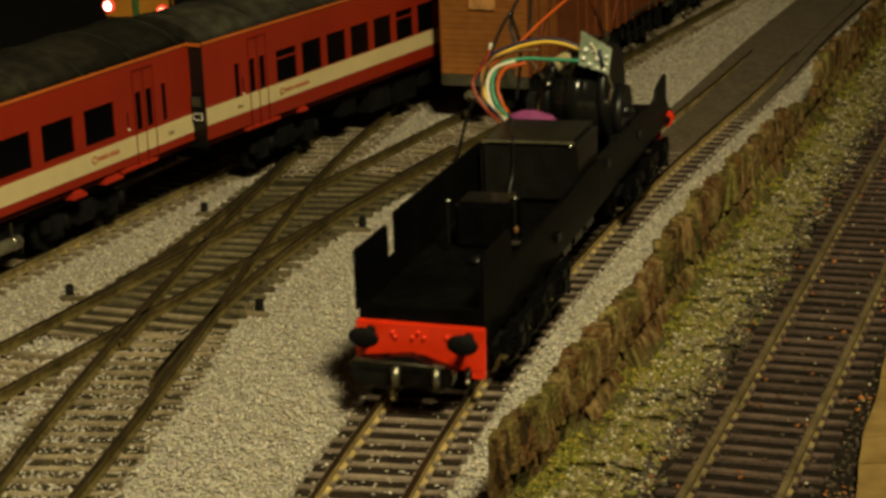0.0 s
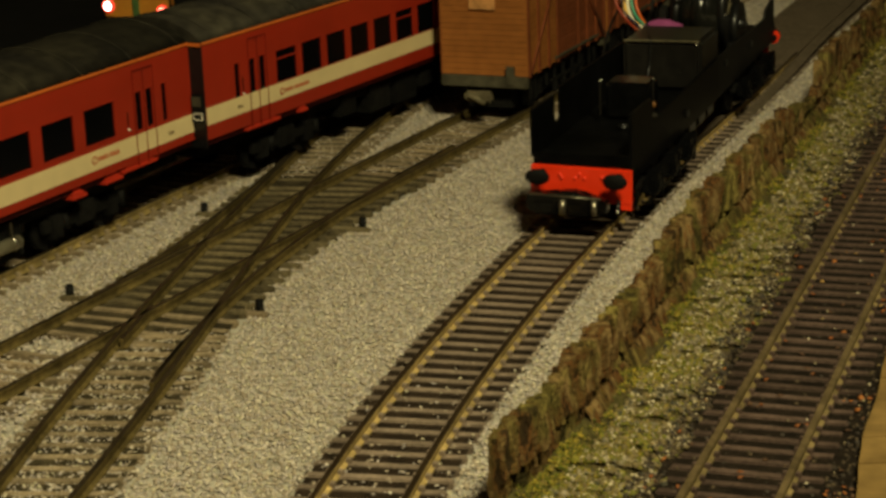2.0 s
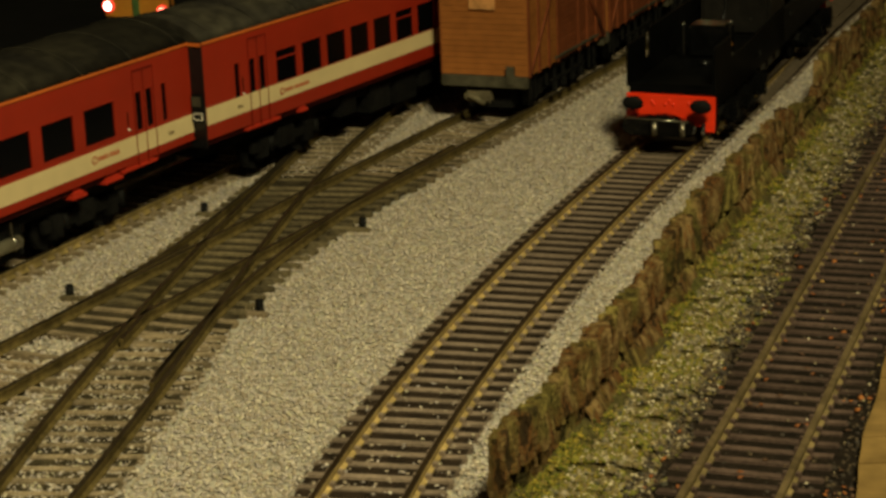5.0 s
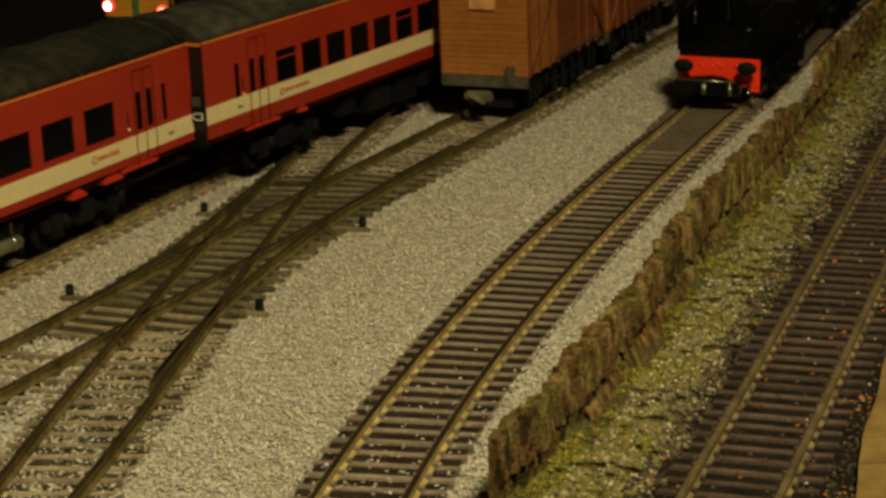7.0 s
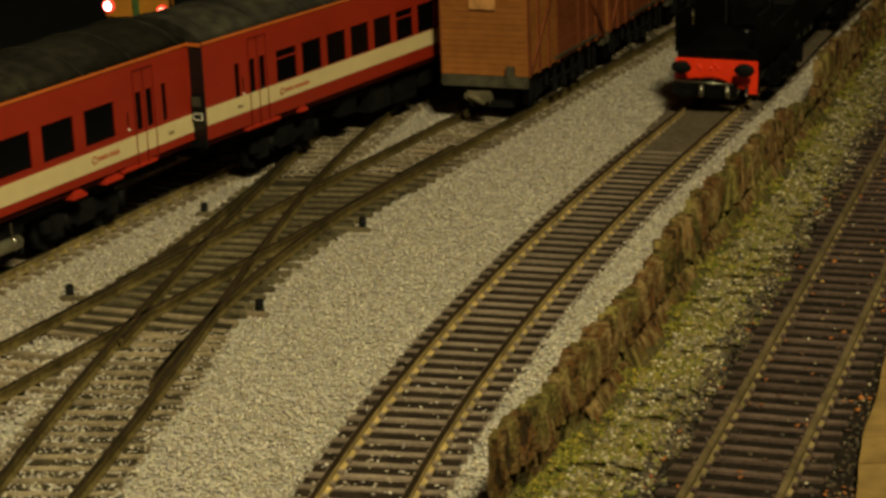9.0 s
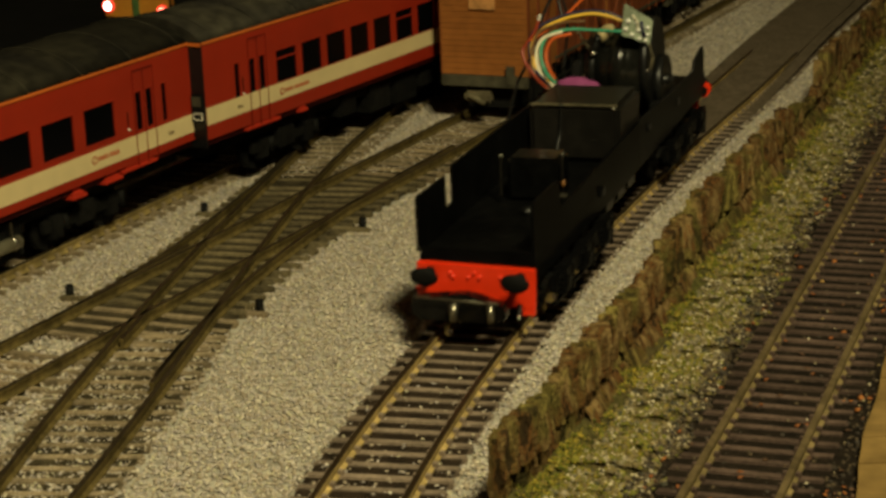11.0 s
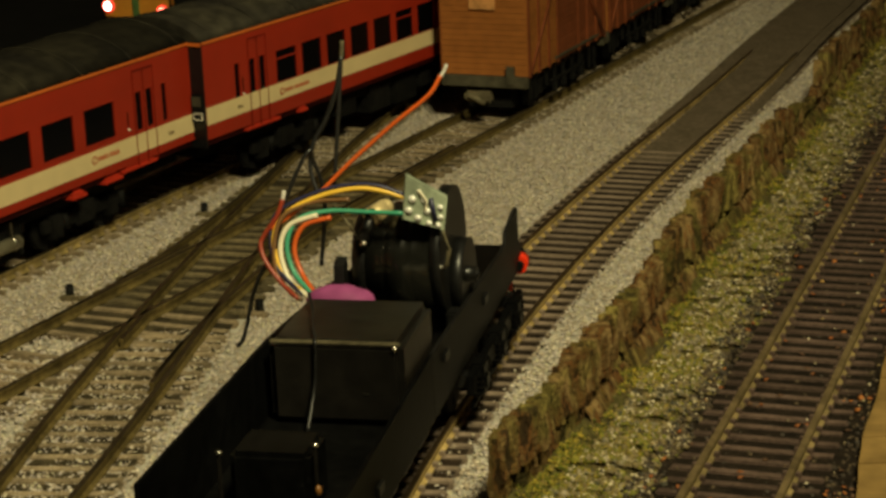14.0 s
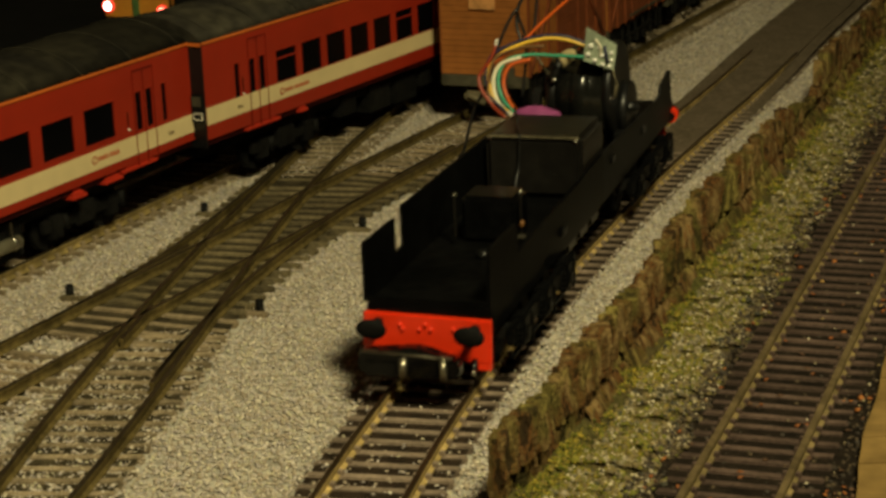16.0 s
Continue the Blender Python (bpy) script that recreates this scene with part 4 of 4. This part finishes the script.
def build_locomotive():
    loco = thing("locomotive_chassis", Matrix(), "black locomotive chassis without its body, red buffer beams, open motor", "locomotive")
    part("footplate", box(1.4, 195.2, -12.5, 12.5, 15.4, 17.0), SATIN, loco)
    for u0, sgn in ((0.0, 1), (196.8, -1)):
        half = 13.3 if sgn > 0 else 11.0
        b = part("buffer_beam", box(u0, u0 + 1.4 * sgn, -half, half, 6.4, 15.35, bevel=0.25), BEAM, loco, "bright red buffer beam")
        b.matrix_basis = pose(0, 0, 0, 1.3 if sgn > 0 else 0, 0, 0)
        for y in ((-13.25, 10.6) if sgn > 0 else ()):
            part("beam_end", box(u0 + 0.05 * sgn, u0 + 1.3 * sgn, y, y + 2.65, 5.0, 6.4), BEAM, b)
        for y in (10.1, -10.1):
            h = 13.4
            bf = tube(L(u0, -y, h), L(u0 - 1.2 * sgn, -y, h), 1.1, 0.95)
            add_tube(bf, L(u0 - 1.2 * sgn, -y, h), L(u0 - 4.2 * sgn, -y, h), 0.9)
            add_ball(bf, L(u0 - 4.6 * sgn, -y, h), 0.9, 3.2, 2.1, 24)
            part("buffer", bf, UNDER, b, "oval black buffer head")
        for y, z in ((5.6, 13.2), (5.0, 12.4), (0.3, 13.6), (-0.9, 12.6), (1.5, 12.5), (-5.6, 13.0)):
            part("bolt", add_ball(bmesh.new(), (u0 - 0.05 * sgn, y, z), 0.4, 0.5, 0.6, 10), BEAM, b)
        # coupling: a deep bar with a raised middle, two hooks and a wire loop along its top
        bar = [(-8.6, 5.4), (-7.2, 4.5), (11.0, 4.5), (12.6, 5.6), (12.6, 8.9), (11.6, 9.6), (5.2, 9.7), (3.4, 10.5), (-0.6, 10.7), (-2.2, 9.6), (-7.4, 8.7), (-8.6, 7.7)]
        cb = bmesh.new()
        near_face = [cb.verts.new(((u0 - 6.0 * sgn) * U, y * U, z * U)) for y, z in bar]
        far_face = [cb.verts.new(((u0 - 2.8 * sgn) * U, y * U, z * U)) for y, z in bar]
        cb.faces.new(near_face)
        cb.faces.new(far_face[::-1])
        for k in range(len(bar)):
            cb.faces.new((near_face[k], far_face[k], far_face[(k + 1) % len(bar)], near_face[(k + 1) % len(bar)]))
        bmesh.ops.bevel(cb, geom=list(cb.edges), offset=0.45 * U, segments=2, affect="EDGES", clamp_overlap=True)
        c = part("coupling", cb, GLOSS, loco, "glossy black coupling bar")
        part("coupling_arm", box(u0 - 3.6 * sgn, u0 + 10 * sgn, -2.2, 3.4, 4.0, 6.0, bevel=0.4), BLACK, c)
        part("coupling_wire", tube((u0 - 5.7 * sgn, -7.0, 8.8), (u0 - 5.7 * sgn, 11.4, 9.5), 0.36, seg=12), DULL_STEEL, c, "tarnished steel wire")
        for y, r in ((2.9, 0.85), (-5.4, 0.7)):
            hook = tube((u0 - 6.3 * sgn, y, 4.6), (u0 - 6.3 * sgn, y, 8.2), r, seg=16)
            add_ball(hook, (u0 - 6.3 * sgn, y, 8.2), r, r, 0.5)
            part("coupling_hook", hook, DULL_STEEL, c, "steel hook on the coupling bar")
        for y0, y1 in ((-4.4, 2.0), (4.0, 11.0)):
            part("coupling_block", box(u0 - 6.7 * sgn, u0 - 5.6 * sgn, y0, y1, 4.4, 8.0, bevel=0.5), GLOSS, c)
        part("brake_pipe", tube((u0 - 1.0 * sgn, -10.4, 7.4), (u0 - 2.6 * sgn, -10.6, 4.6), 0.55, seg=12), BLACK, c)
        part("pipe_end", add_ball(bmesh.new(), (u0 - 2.7 * sgn, -10.6, 5.0), 0.5, 0.5, 0.6, 12), STEEL, c, "bright pipe end")
    left = [(5.0, 11.6), (5.0, 17.1), (1.6, 17.3), (1.6, 29.2), (3.0, 29.5), (21.2, 29.2), (21.2, 21.8), (26.8, 21.8), (26.8, 30.4), (93, 29.8), (130, 27.0), (170, 22.0), (174, 24.6), (187.5, 27.0), (189.4, 26.0), (189.4, 19.0), (191.5, 17.0), (191.5, 12.4), (94, 11.2)]
    right = [(1.6, 11.6), (1.6, 29.0), (4.0, 29.2), (22, 29.0), (23.4, 27.0), (23.4, 22.6), (24.5, 22.2), (104, 23.6), (104, 11.3), (94, 11.2)]
    rear = [(104.2, 11.4), (104.2, 23.6), (130, 23.2), (170.5, 22.2), (174.5, 22.6), (175.5, 24.8), (187.4, 26.8), (189.0, 26.0), (189.4, 19.0), (191.5, 17.0), (191.5, 12.4)]
    for pts, y0, y1, m in ((left, 12.55, 13.3, SATIN), (right, -13.3, -12.55, SATIN), (rear, -13.3, -12.55, GREY_PLATE)):
        part("side_plate", extrude_outline([(u + 3.5 * max(0.0, (u - 104) / 86), w) for u, w in pts], y0, y1), m, loco, "thin dark side plate")
    for u, w in ((60, 15.0), (112, 19.0), (150, 17.5)):
        part("side_lug", box(u, u + 4.0, -13.9, -13.32, w, w + 2.2, bevel=0.3), BLACK, loco)
    part("end_bulkhead", box(1.5, 2.4, -12.4, 12.4, 17.05, 18.4), SATIN, loco)
    # weight block between the side plates
    blk = part("weight", box(80, 104, -12.4, 11.0, 17.05, 32.0, bevel=1.3), WEIGHT, loco, "dark bare metal ballast weight")
    part("screw", add_ball(bmesh.new(), (80.0, -11.0, 31.0), 0.6, 0.6, 0.6, 10), STEEL, blk)
    # Pale strip drawn in place of the lamp's highlight on the rounded edge.
    part("edge_highlight", box(79.86, 80.7, -12.0, 10.6, 31.45, 32.06, bevel=0.2), COUPLER, blk, "pale strip painting the highlight along the edge")
    # Scratch with its glint modelled as a bright sliver.
    part("scuff_glint", box(79.92, 80.0, -6.4, -5.2, 22.6, 23.0), STEEL, blk)
    # box with two terminals on the floor
    bx = part("switch_box", box(41.5, 52, -6.6, 6.0, 17.05, 27.4, bevel=0.9), GLOSS, loco, "black plastic box on the floor")
    for y, u in ((6.5, 38.5), (-7.2, 43.0)):
        part("terminal", box(u, u + 0.5, y - 0.3, y + 0.3, 19, 28.4, bevel=0.1), WEIGHT, bx, "tarnished metal strip")
        part("terminal_tip", add_ball(bmesh.new(), (u + 0.3, y, 28.4), 0.6, 0.7, 0.5, 10), STEEL, bx)
    part("terminal_bead", add_ball(bmesh.new(), (42.6, -7.6, 21.4), 0.6, 0.55, 0.9, 12), mat("amber_bead", (0.20, 0.085, 0.02), 0.4), bx, "small amber bead")
    part("terminal_foot", box(41.6, 43.4, -8.4, -4.6, 18.2, 18.9, bevel=0.2), DULL_STEEL, bx, "dull metal foot of the terminal")
    part("floor_stud", add_ball(tube((31, -2.0, 17), (31, -2.0, 18.2), 1.6), (31, -2.0, 18.2), 1.4, 1.4, 0.5), BLACK, loco)
    # motor, lying across the frame
    M = (133.0, 31.0)
    mo = part("motor", tube(L(M[0], -4.5, M[1]), L(M[0], 8.0, M[1]), 10.4, seg=40), MOTOR, loco, "glossy black ring motor lying across the frame")
    part("motor_band", tube(L(M[0], -0.6, M[1]), L(M[0], 4.4, M[1]), 10.75, seg=40), MOTOR, mo)
    part("motor_cap", add_tube(tube(L(M[0], -7.4, M[1]), L(M[0], -4.5, M[1]), 9.0, 10.8, seg=32), L(M[0], -8.6, M[1]), L(M[0], -7.4, M[1]), 4.0), BLACK, mo)
    part("flange", tube(L(M[0] + 2, 8.0, M[1] + 1.0), L(M[0] + 2, 10.0, M[1] + 1.0), 12.6, seg=40), BLACK, mo)
    part("gear_cover", tube(L(M[0] + 5, 10.0, M[1] - 5), L(M[0] + 5, 12.3, M[1] - 5), 7.5, seg=28), BLACK, mo)
    part("brush", add_ball(tube(L(M[0] - 6.5, -4.2, 40.2), L(M[0] - 3.5, -1.6, 41.8), 2.0, 1.7), L(M[0] - 3.5, -1.6, 41.8), 1.6, 1.6, 1.6), BRASS, mo, "pale brass brush holder")
    part("brush_spring", add_tube(tube(L(M[0] - 9.0, -5.0, 36.5), L(M[0] - 6.0, -3.4, 42.0), 1.5, 0.9), L(M[0] - 10.4, -4.6, 36.4), L(M[0] - 9.0, -4.6, 36.6), 0.7), BLACK, mo)
    part("brush_stud", add_ball(bmesh.new(), L(M[0] - 10.6, -4.4, 36.6), 0.8, 0.8, 0.8, 12), STEEL, mo)
    part("brush_wire", tube(L(M[0] - 9, -5.6, 37), L(M[0] - 8, -10.5, 43.5), 0.3, seg=8), COUPLER, mo)
    part("axle_end", add_ball(tube(L(M[0] + 3, 9.8, 27.0), L(M[0] + 3, 14.2, 27.0), 1.8, 1.5), L(M[0] + 3, 14.3, 27.0), 0.8, 0.5, 0.8), BLACK, mo)
    part("terminal_pin", tube(L(M[0] - 10, 7.6, 32.0), L(M[0] - 10, 10.8, 32.2), 0.4, seg=8), STEEL, mo, "bright solder pin")
    part("terminal_pin", tube(L(M[0] - 11.4, -1.0, 24.4), L(M[0] - 11.4, 3.2, 24.4), 0.4, seg=8), STEEL, mo)
    part("contact_lead", add_sweep(bmesh.new(), spline([L(122, 11, 39.5), L(122.2, 11.8, 36), L(122.6, 11.2, 32.4)]), [(0.5, 0.2), (-0.5, 0.2), (-0.5, -0.2), (0.5, -0.2)]), COUPLER, mo)
    g = bmesh.new()
    for u, v, w, r in ((146, 6, 22, 3.0), (150, 9, 20.5, 2.2), (147, 11.3, 23, 1.6), (142, 12, 21, 1.8), (151, 3, 20, 2.6), (126, 11.5, 21, 2.0)):
        add_box(g, u - r, u + r, -v - r * 0.6, -v + r * 0.6, 17, w + r, bevel=0.4)
    part("gear_housing", g, BLACK, mo)
    part("pin_tip", add_ball(bmesh.new(), L(149.5, 9.9, 22.0), 0.55, 0.55, 0.55, 10), BRASS, mo)
    part("fin", extrude_outline([(112, 24), (113.5, 35.0), (116, 36.0), (117, 24)], 6.0, 8.0), BLACK, loco)
    # circuit board standing askew in front of the motor
    pc = bmesh.new()
    q = [L(121.0, 4.6, 50.2), L(124.0, 11.6, 45.2), L(123.2, 10.9, 39.2), L(120.2, 3.9, 42.2)]
    back = Vector((0.9, 0.25, 0.35))
    a = [pc.verts.new(p * U) for p in q]
    b = [pc.verts.new((p + back) * U) for p in q]
    pc.faces.new(a)
    pc.faces.new(b[::-1])
    for k in range(4):
        pc.faces.new((a[k], b[k], b[(k + 1) % 4], a[(k + 1) % 4]))
    board = part("circuit_board", pc, BOARD, loco, "small green circuit board with white solder joints")

    def on(s, t):
        return q[0] * (1 - s) * (1 - t) + q[1] * s * (1 - t) + q[2] * s * t + q[3] * (1 - s) * t
    for s, t, r in ((0.18, 0.45, 0.75), (0.12, 0.75, 0.7), (0.35, 0.86, 0.7), (0.62, 0.9, 0.6), (0.84, 0.88, 0.6), (0.45, 0.35, 0.6), (0.55, 0.6, 0.7), (0.85, 0.35, 0.6), (0.88, 0.62, 0.55), (0.33, 0.2, 0.5)):
        part("solder_joint", add_ball(bmesh.new(), on(s, t) - back * 0.2, r * 0.8, r * 1.1, r * 0.95, 10), SOLDER, board)
    part("chip", add_sweep(bmesh.new(), [on(0.62, 0.2) - back * 0.3, on(0.78, 0.75) - back * 0.3], [(0.7, 0.3), (-0.7, 0.3), (-0.7, -0.3), (0.7, -0.3)]), WIRES["blue"], board)
    part("jumper", add_sweep(bmesh.new(), spline([on(0.3, 0.15) - back * 0.5, on(0.5, 0.3) - back * 0.9, on(0.5, 0.6) - back * 0.5]), [(0.3 * math.cos(k), 0.3 * math.sin(k)) for k in (0, 1.57, 3.14, 4.71)]), WIRES["white"], board)
    bl = bmesh.new()
    add_ball(bl, L(108.5, -5.6, 29.8), 3.6, 6.6, 3.0, 20)
    for v in bl.verts:
        v.co += Vector((0, 0, 0.9 * noise.noise(v.co * 300))) * U
    part("putty", bl, PURPLE, loco, "lump of purple putty holding the wires")
    # wires
    wire("wire", [L(122, 4.2, 45.6), L(121.6, 0, 47.0), L(121, -5.1, 47.6), L(120, -12, 46.2), L(118.6, -18, 43.2), L(117, -20.2, 38.5), L(115, -18, 32.6), L(112, -13, 29.6)], 0.46, WIRES["yellow"], loco, "yellow wire")
    wire("wire", [L(122, 4.0, 46.3), L(121.8, -1, 48.0), L(121.4, -6, 48.2), L(120.6, -12, 47.0), L(119, -19.4, 43.6), L(117.4, -20.8, 39), L(115.4, -19.2, 33.6), L(112, -13.6, 29.6)], 0.42, WIRES["blue"], loco, "dark blue wire")
    wire("wire", [L(121, 3.9, 43.0), L(121, -4, 43.2), L(120.4, -10, 43.4), L(118.8, -15.6, 42.2), L(117, -17.6, 38.0), L(115, -16.0, 33.0), L(111.6, -11.4, 29.6)], 0.46, WIRES["green"], loco, "green wire")
    wire("wire", [L(119, -12, 43.0), L(118, -17.2, 41.2), L(116.6, -18.8, 37.2), L(114.6, -17.0, 32.0), L(111.4, -12.2, 29.2)], 0.5, WIRES["white"], loco, "white wire")
    wire("wire", [L(119.6, -9.6, 42.4), L(118.4, -14.6, 41.0), L(116.8, -16.2, 37.0), L(115, -14.4, 32.6), L(111, -10.4, 29.4)], 0.48, WIRES["orange"], loco, "orange wire")
    wire("wire", [L(120, -6.0, 45.8), L(119.6, -13, 45.2), L(118, -18.6, 42.6), L(116.2, -20.0, 36.6), L(114.6, -18.6, 31.6), L(112, -14, 28.6)], 0.42, WIRES["brown"], loco, "brown wire")
    wire("wire", [L(118.6, -18.4, 46.0), L(118, -19.6, 42.8), L(117.4, -22.0, 39.4), L(116.6, -22.6, 37.6), L(115.4, -21.4, 34.8), L(114, -18.2, 31.2), L(112, -14.6, 28.8)], 0.44, WIRES["red"], loco, "dull red wire")
    wire("wire", [L(117.6, -20.6, 40.6), L(119.6, -16.4, 43.4), L(121, -11.6, 47.0), L(122.6, -6.2, 52.2), L(124, 2.0, 59.2), L(125, 8.4, 64.2), L(126, 10.8, 67.8)], 0.4, WIRES["orange"], loco, "long orange wire with a bare end")
    wire("wire_tip", [L(126, 10.7, 67.5), L(126.2, 11.5, 68.8), L(126.3, 11.9, 69.8)], 0.34, SOLDER, loco, "bare tinned wire end")
    wire("wire", [L(121, -30.0, 16.0), L(121, -28.4, 18.4), L(120.6, -25.4, 28.4), L(119.6, -20.6, 37.0), L(119.4, -18.8, 43.6), L(120.4, -16.0, 50.6), L(121.6, -13.6, 54.6), L(123, -13.4, 52.4), L(124, -12.2, 47.6), L(124, -12.0, 42.0), L(123, -13.0, 32.0)], 0.42, WIRES["black"], loco, "looped black wire")
    wire("wire", [L(121.4, -12.4, 46.4), L(122.6, -13.9, 51.0), L(123.6, -13.4, 55.4), L(124.6, -11.2, 59.4), L(125.4, -9.0, 65.0), L(126, -7.7, 71.4)], 0.44, WIRES["black"], loco, "long black wire standing upright")
    wire("wire", [L(123, -9.6, 47.6), L(124.4, -9.3, 53.0), L(125.2, -8.6, 61.4), L(126, -7.9, 70.0)], 0.4, WIRES["black"], loco, "black wire")
    wire("wire_tip", [L(126, -7.7, 71.0), L(126.2, -7.6, 72.8), L(126.2, -7.5, 74.2)], 0.42, COUPLER, loco, "tinned wire end")
    wire("wire_tip", [L(118.6, -18.4, 46.0), L(118.7, -18.2, 47.0), L(118.8, -18.2, 47.6)], 0.4, SOLDER, loco)
    wire("wire", [L(98, -8.4, 34.6), L(93, -6.4, 33.0), L(88, -5.2, 32.8), L(80, -2.6, 32.4), L(79.2, -2.4, 30.0), L(78.8, -2.8, 24.0), L(74, -3.0, 18.0)], 0.3, WIRES["black"], loco, "black wire drooping over the weight")
    part("rear_buffer_housing", add_tube(tube(L(194.0, 13.0, 13.2), L(196.9, 13.0, 13.2), 1.9), L(192.9, 13.0, 13.2), L(194.1, 13.0, 13.2), 2.1, 1.6), BEAM, loco, "red buffer housing")
    part("rear_buffer_core", tube(L(191.9, 13.3, 13.2), L(192.9, 13.3, 13.2), 1.1), BLACK, loco)
    # bogies with axleboxes, springs and brake blocks
    wheels = []
    for c in (38.0, 157.0):
        bg = part("bogie_frame", add_box(add_box(box(c - 27, c + 27, -7.0, 7.0, 9.0, 13.0), c - 26, c - 23, -14, 14, 7.5, 10), c + 23, c + 26, -14, 14, 7.5, 10), BLACK, loco)
        for v in (-14.6, 14.6):
            g = bmesh.new()
            add_box(g, c - 28, c + 28, v - 0.8, v + 0.8, 6.6, 10.4, bevel=0.3)
            for a in (-19.0, 0.0, 19.0):
                add_box(g, c + a - 2.6, c + a + 2.6, v - 1.5, v + 1.5, 4.2, 10.8, bevel=0.5)
                add_tube(g, (c + a, v - 1.9, 6.8), (c + a, v + 1.9, 6.8), 1.6, seg=12)
                for s in (-4.2, 4.2):
                    add_tube(g, (c + a + s, v, 5.2), (c + a + s, v, 10.0), 1.35, seg=10)
                    for k in range(4):
                        add_tube(g, (c + a + s, v, 5.6 + k * 1.1), (c + a + s, v, 6.1 + k * 1.1), 1.75, seg=10)
                add_box(g, c + a + 6.2, c + a + 7.4, v - 1.0, v + 0.6, 2.6, 9.0, bevel=0.3)
            add_box(g, c - 26, c + 26, v - 0.3, v + 0.5, 3.2, 3.9, bevel=0.15)
            part("bogie_side", g, SATIN, bg, "moulded black bogie side with springs")
        for a in (-19.0, 0.0, 19.0):
            ws = bmesh.new()
            add_tube(ws, (0, -8.8, 0), (0, 8.8, 0), 1.0, seg=10)
            for v in (-8.3, 8.3):
                s = 1 if v > 0 else -1
                add_tube(ws, (0, v - 1.2 * s, 0), (0, v + 1.2 * s, 0), 6.6, seg=32)
                add_tube(ws, (0, v - 1.4 * s, 0), (0, v - 0.8 * s, 0), 7.3, seg=32)
                add_tube(ws, (0, v + 1.2 * s, 0), (0, v + 1.7 * s, 0), 2.0, seg=12)
                for k in range(4):
                    h = k * math.pi / 2
                    add_tube(ws, (4.2 * math.cos(h), v + 1.2 * s, 4.2 * math.sin(h)), (4.2 * math.cos(h), v + 1.5 * s, 4.2 * math.sin(h)), 0.8, seg=8)
            w = part("wheelset", ws, UNDER, loco, "dark metal wheels on an axle")
            w.location = Vector((c + a, 0, 6.6)) * U
            wheels.append((w, c + a))
    g = bmesh.new()
    for u in (78, 90, 102):
        add_box(g, u, u + 9, -10.5, 10.5, 5.5, 15.0, bevel=0.6)
    part("battery_box", g, BLACK, loco)
    for fitting in (f for f in loco.children if f.name.split(".")[0] in ("weight", "switch_box", "floor_stud", "motor", "fin", "circuit_board", "putty", "wire", "wire_tip")):
        fitting.location.x += 5.6 * U
    return loco, wheels


LOCO, WHEELS = build_locomotive()

# seconds, then the front beam's place and the heading
RUN = [(0, -5.6, 379.9, 72.69), (0.5, 11.2, 433.1, 71.19), (0.8, 22.6, 465.9, 70.47), (0.9, 25.7, 474.4, 70.31), (1, 27, 478.1, 70.24), (1.2, 28.1, 481, 70.19), (1.5, 30.1, 486.5, 70.09), (2, 35.4, 500.5, 69.86),
       (2.5, 40.3, 513.4, 69.68), (3, 45.4, 526.8, 69.5), (3.5, 50.9, 540.5, 69.35), (4, 55.9, 553.2, 69.22), (4.2, 58, 558.4, 69.19), (5, 67.9, 582.5, 69.08), (5.6, 79.2, 610.4, 68.98), (6, 86.8, 628.8, 68.92),
       (6.2, 89.1, 634.4, 68.9), (6.3, 89.3, 634.8, 68.9), (8.8, 89.3, 634.8, 68.9), (9, 88.2, 632.1, 68.89), (9.2, 83.5, 620.6, 68.9), (9.5, 71.3, 590.8, 69.05), (10, 48.8, 535.3, 69.4), (10.5, 27, 478.1, 70.24),
       (11, 6.4, 418.5, 71.55), (11.3, -6.5, 377.4, 72.69), (11.5, -14.6, 347.8, 73.66), (12, -31.7, 272.5, 76.52), (12.1, -34.1, 259.3, 77.05), (12.2, -36.5, 247, 77.4), (12.3, -37.8, 240, 77.56), (12.4, -38, 239, 77.58),
       (14.5, -38, 239, 77.58), (14.6, -37.4, 242, 77.52), (14.7, -36.2, 248.5, 77.37), (14.8, -34.9, 255.3, 77.17), (14.9, -33.5, 262.7, 76.94), (15, -32.2, 270.1, 76.62), (15.5, -20.5, 324.8, 74.41), (16, -4.2, 384.7, 72.56)]


def motions():
    walk(LOCO, [(t, mm(x, y, 0, h)) for t, x, y, h in RUN])
    times = [r[0] for r in RUN]
    signs = [0.0]
    for a, b in zip(RUN, RUN[1:]):
        d = math.hypot(b[1] - a[1], b[2] - a[2])
        signs.append(signs[-1] + (d if b[2] > a[2] else -d))
    stops = sorted({round(k / 15, 3) for k in range(241)} | {16.0})
    for w, u in WHEELS:
        walk(w, [(t, pose(u * U, 0, 6.6 * U, 0, math.degrees(float(np.interp(t, times, signs)) / 6.6), 0)) for t in stops])


motions()
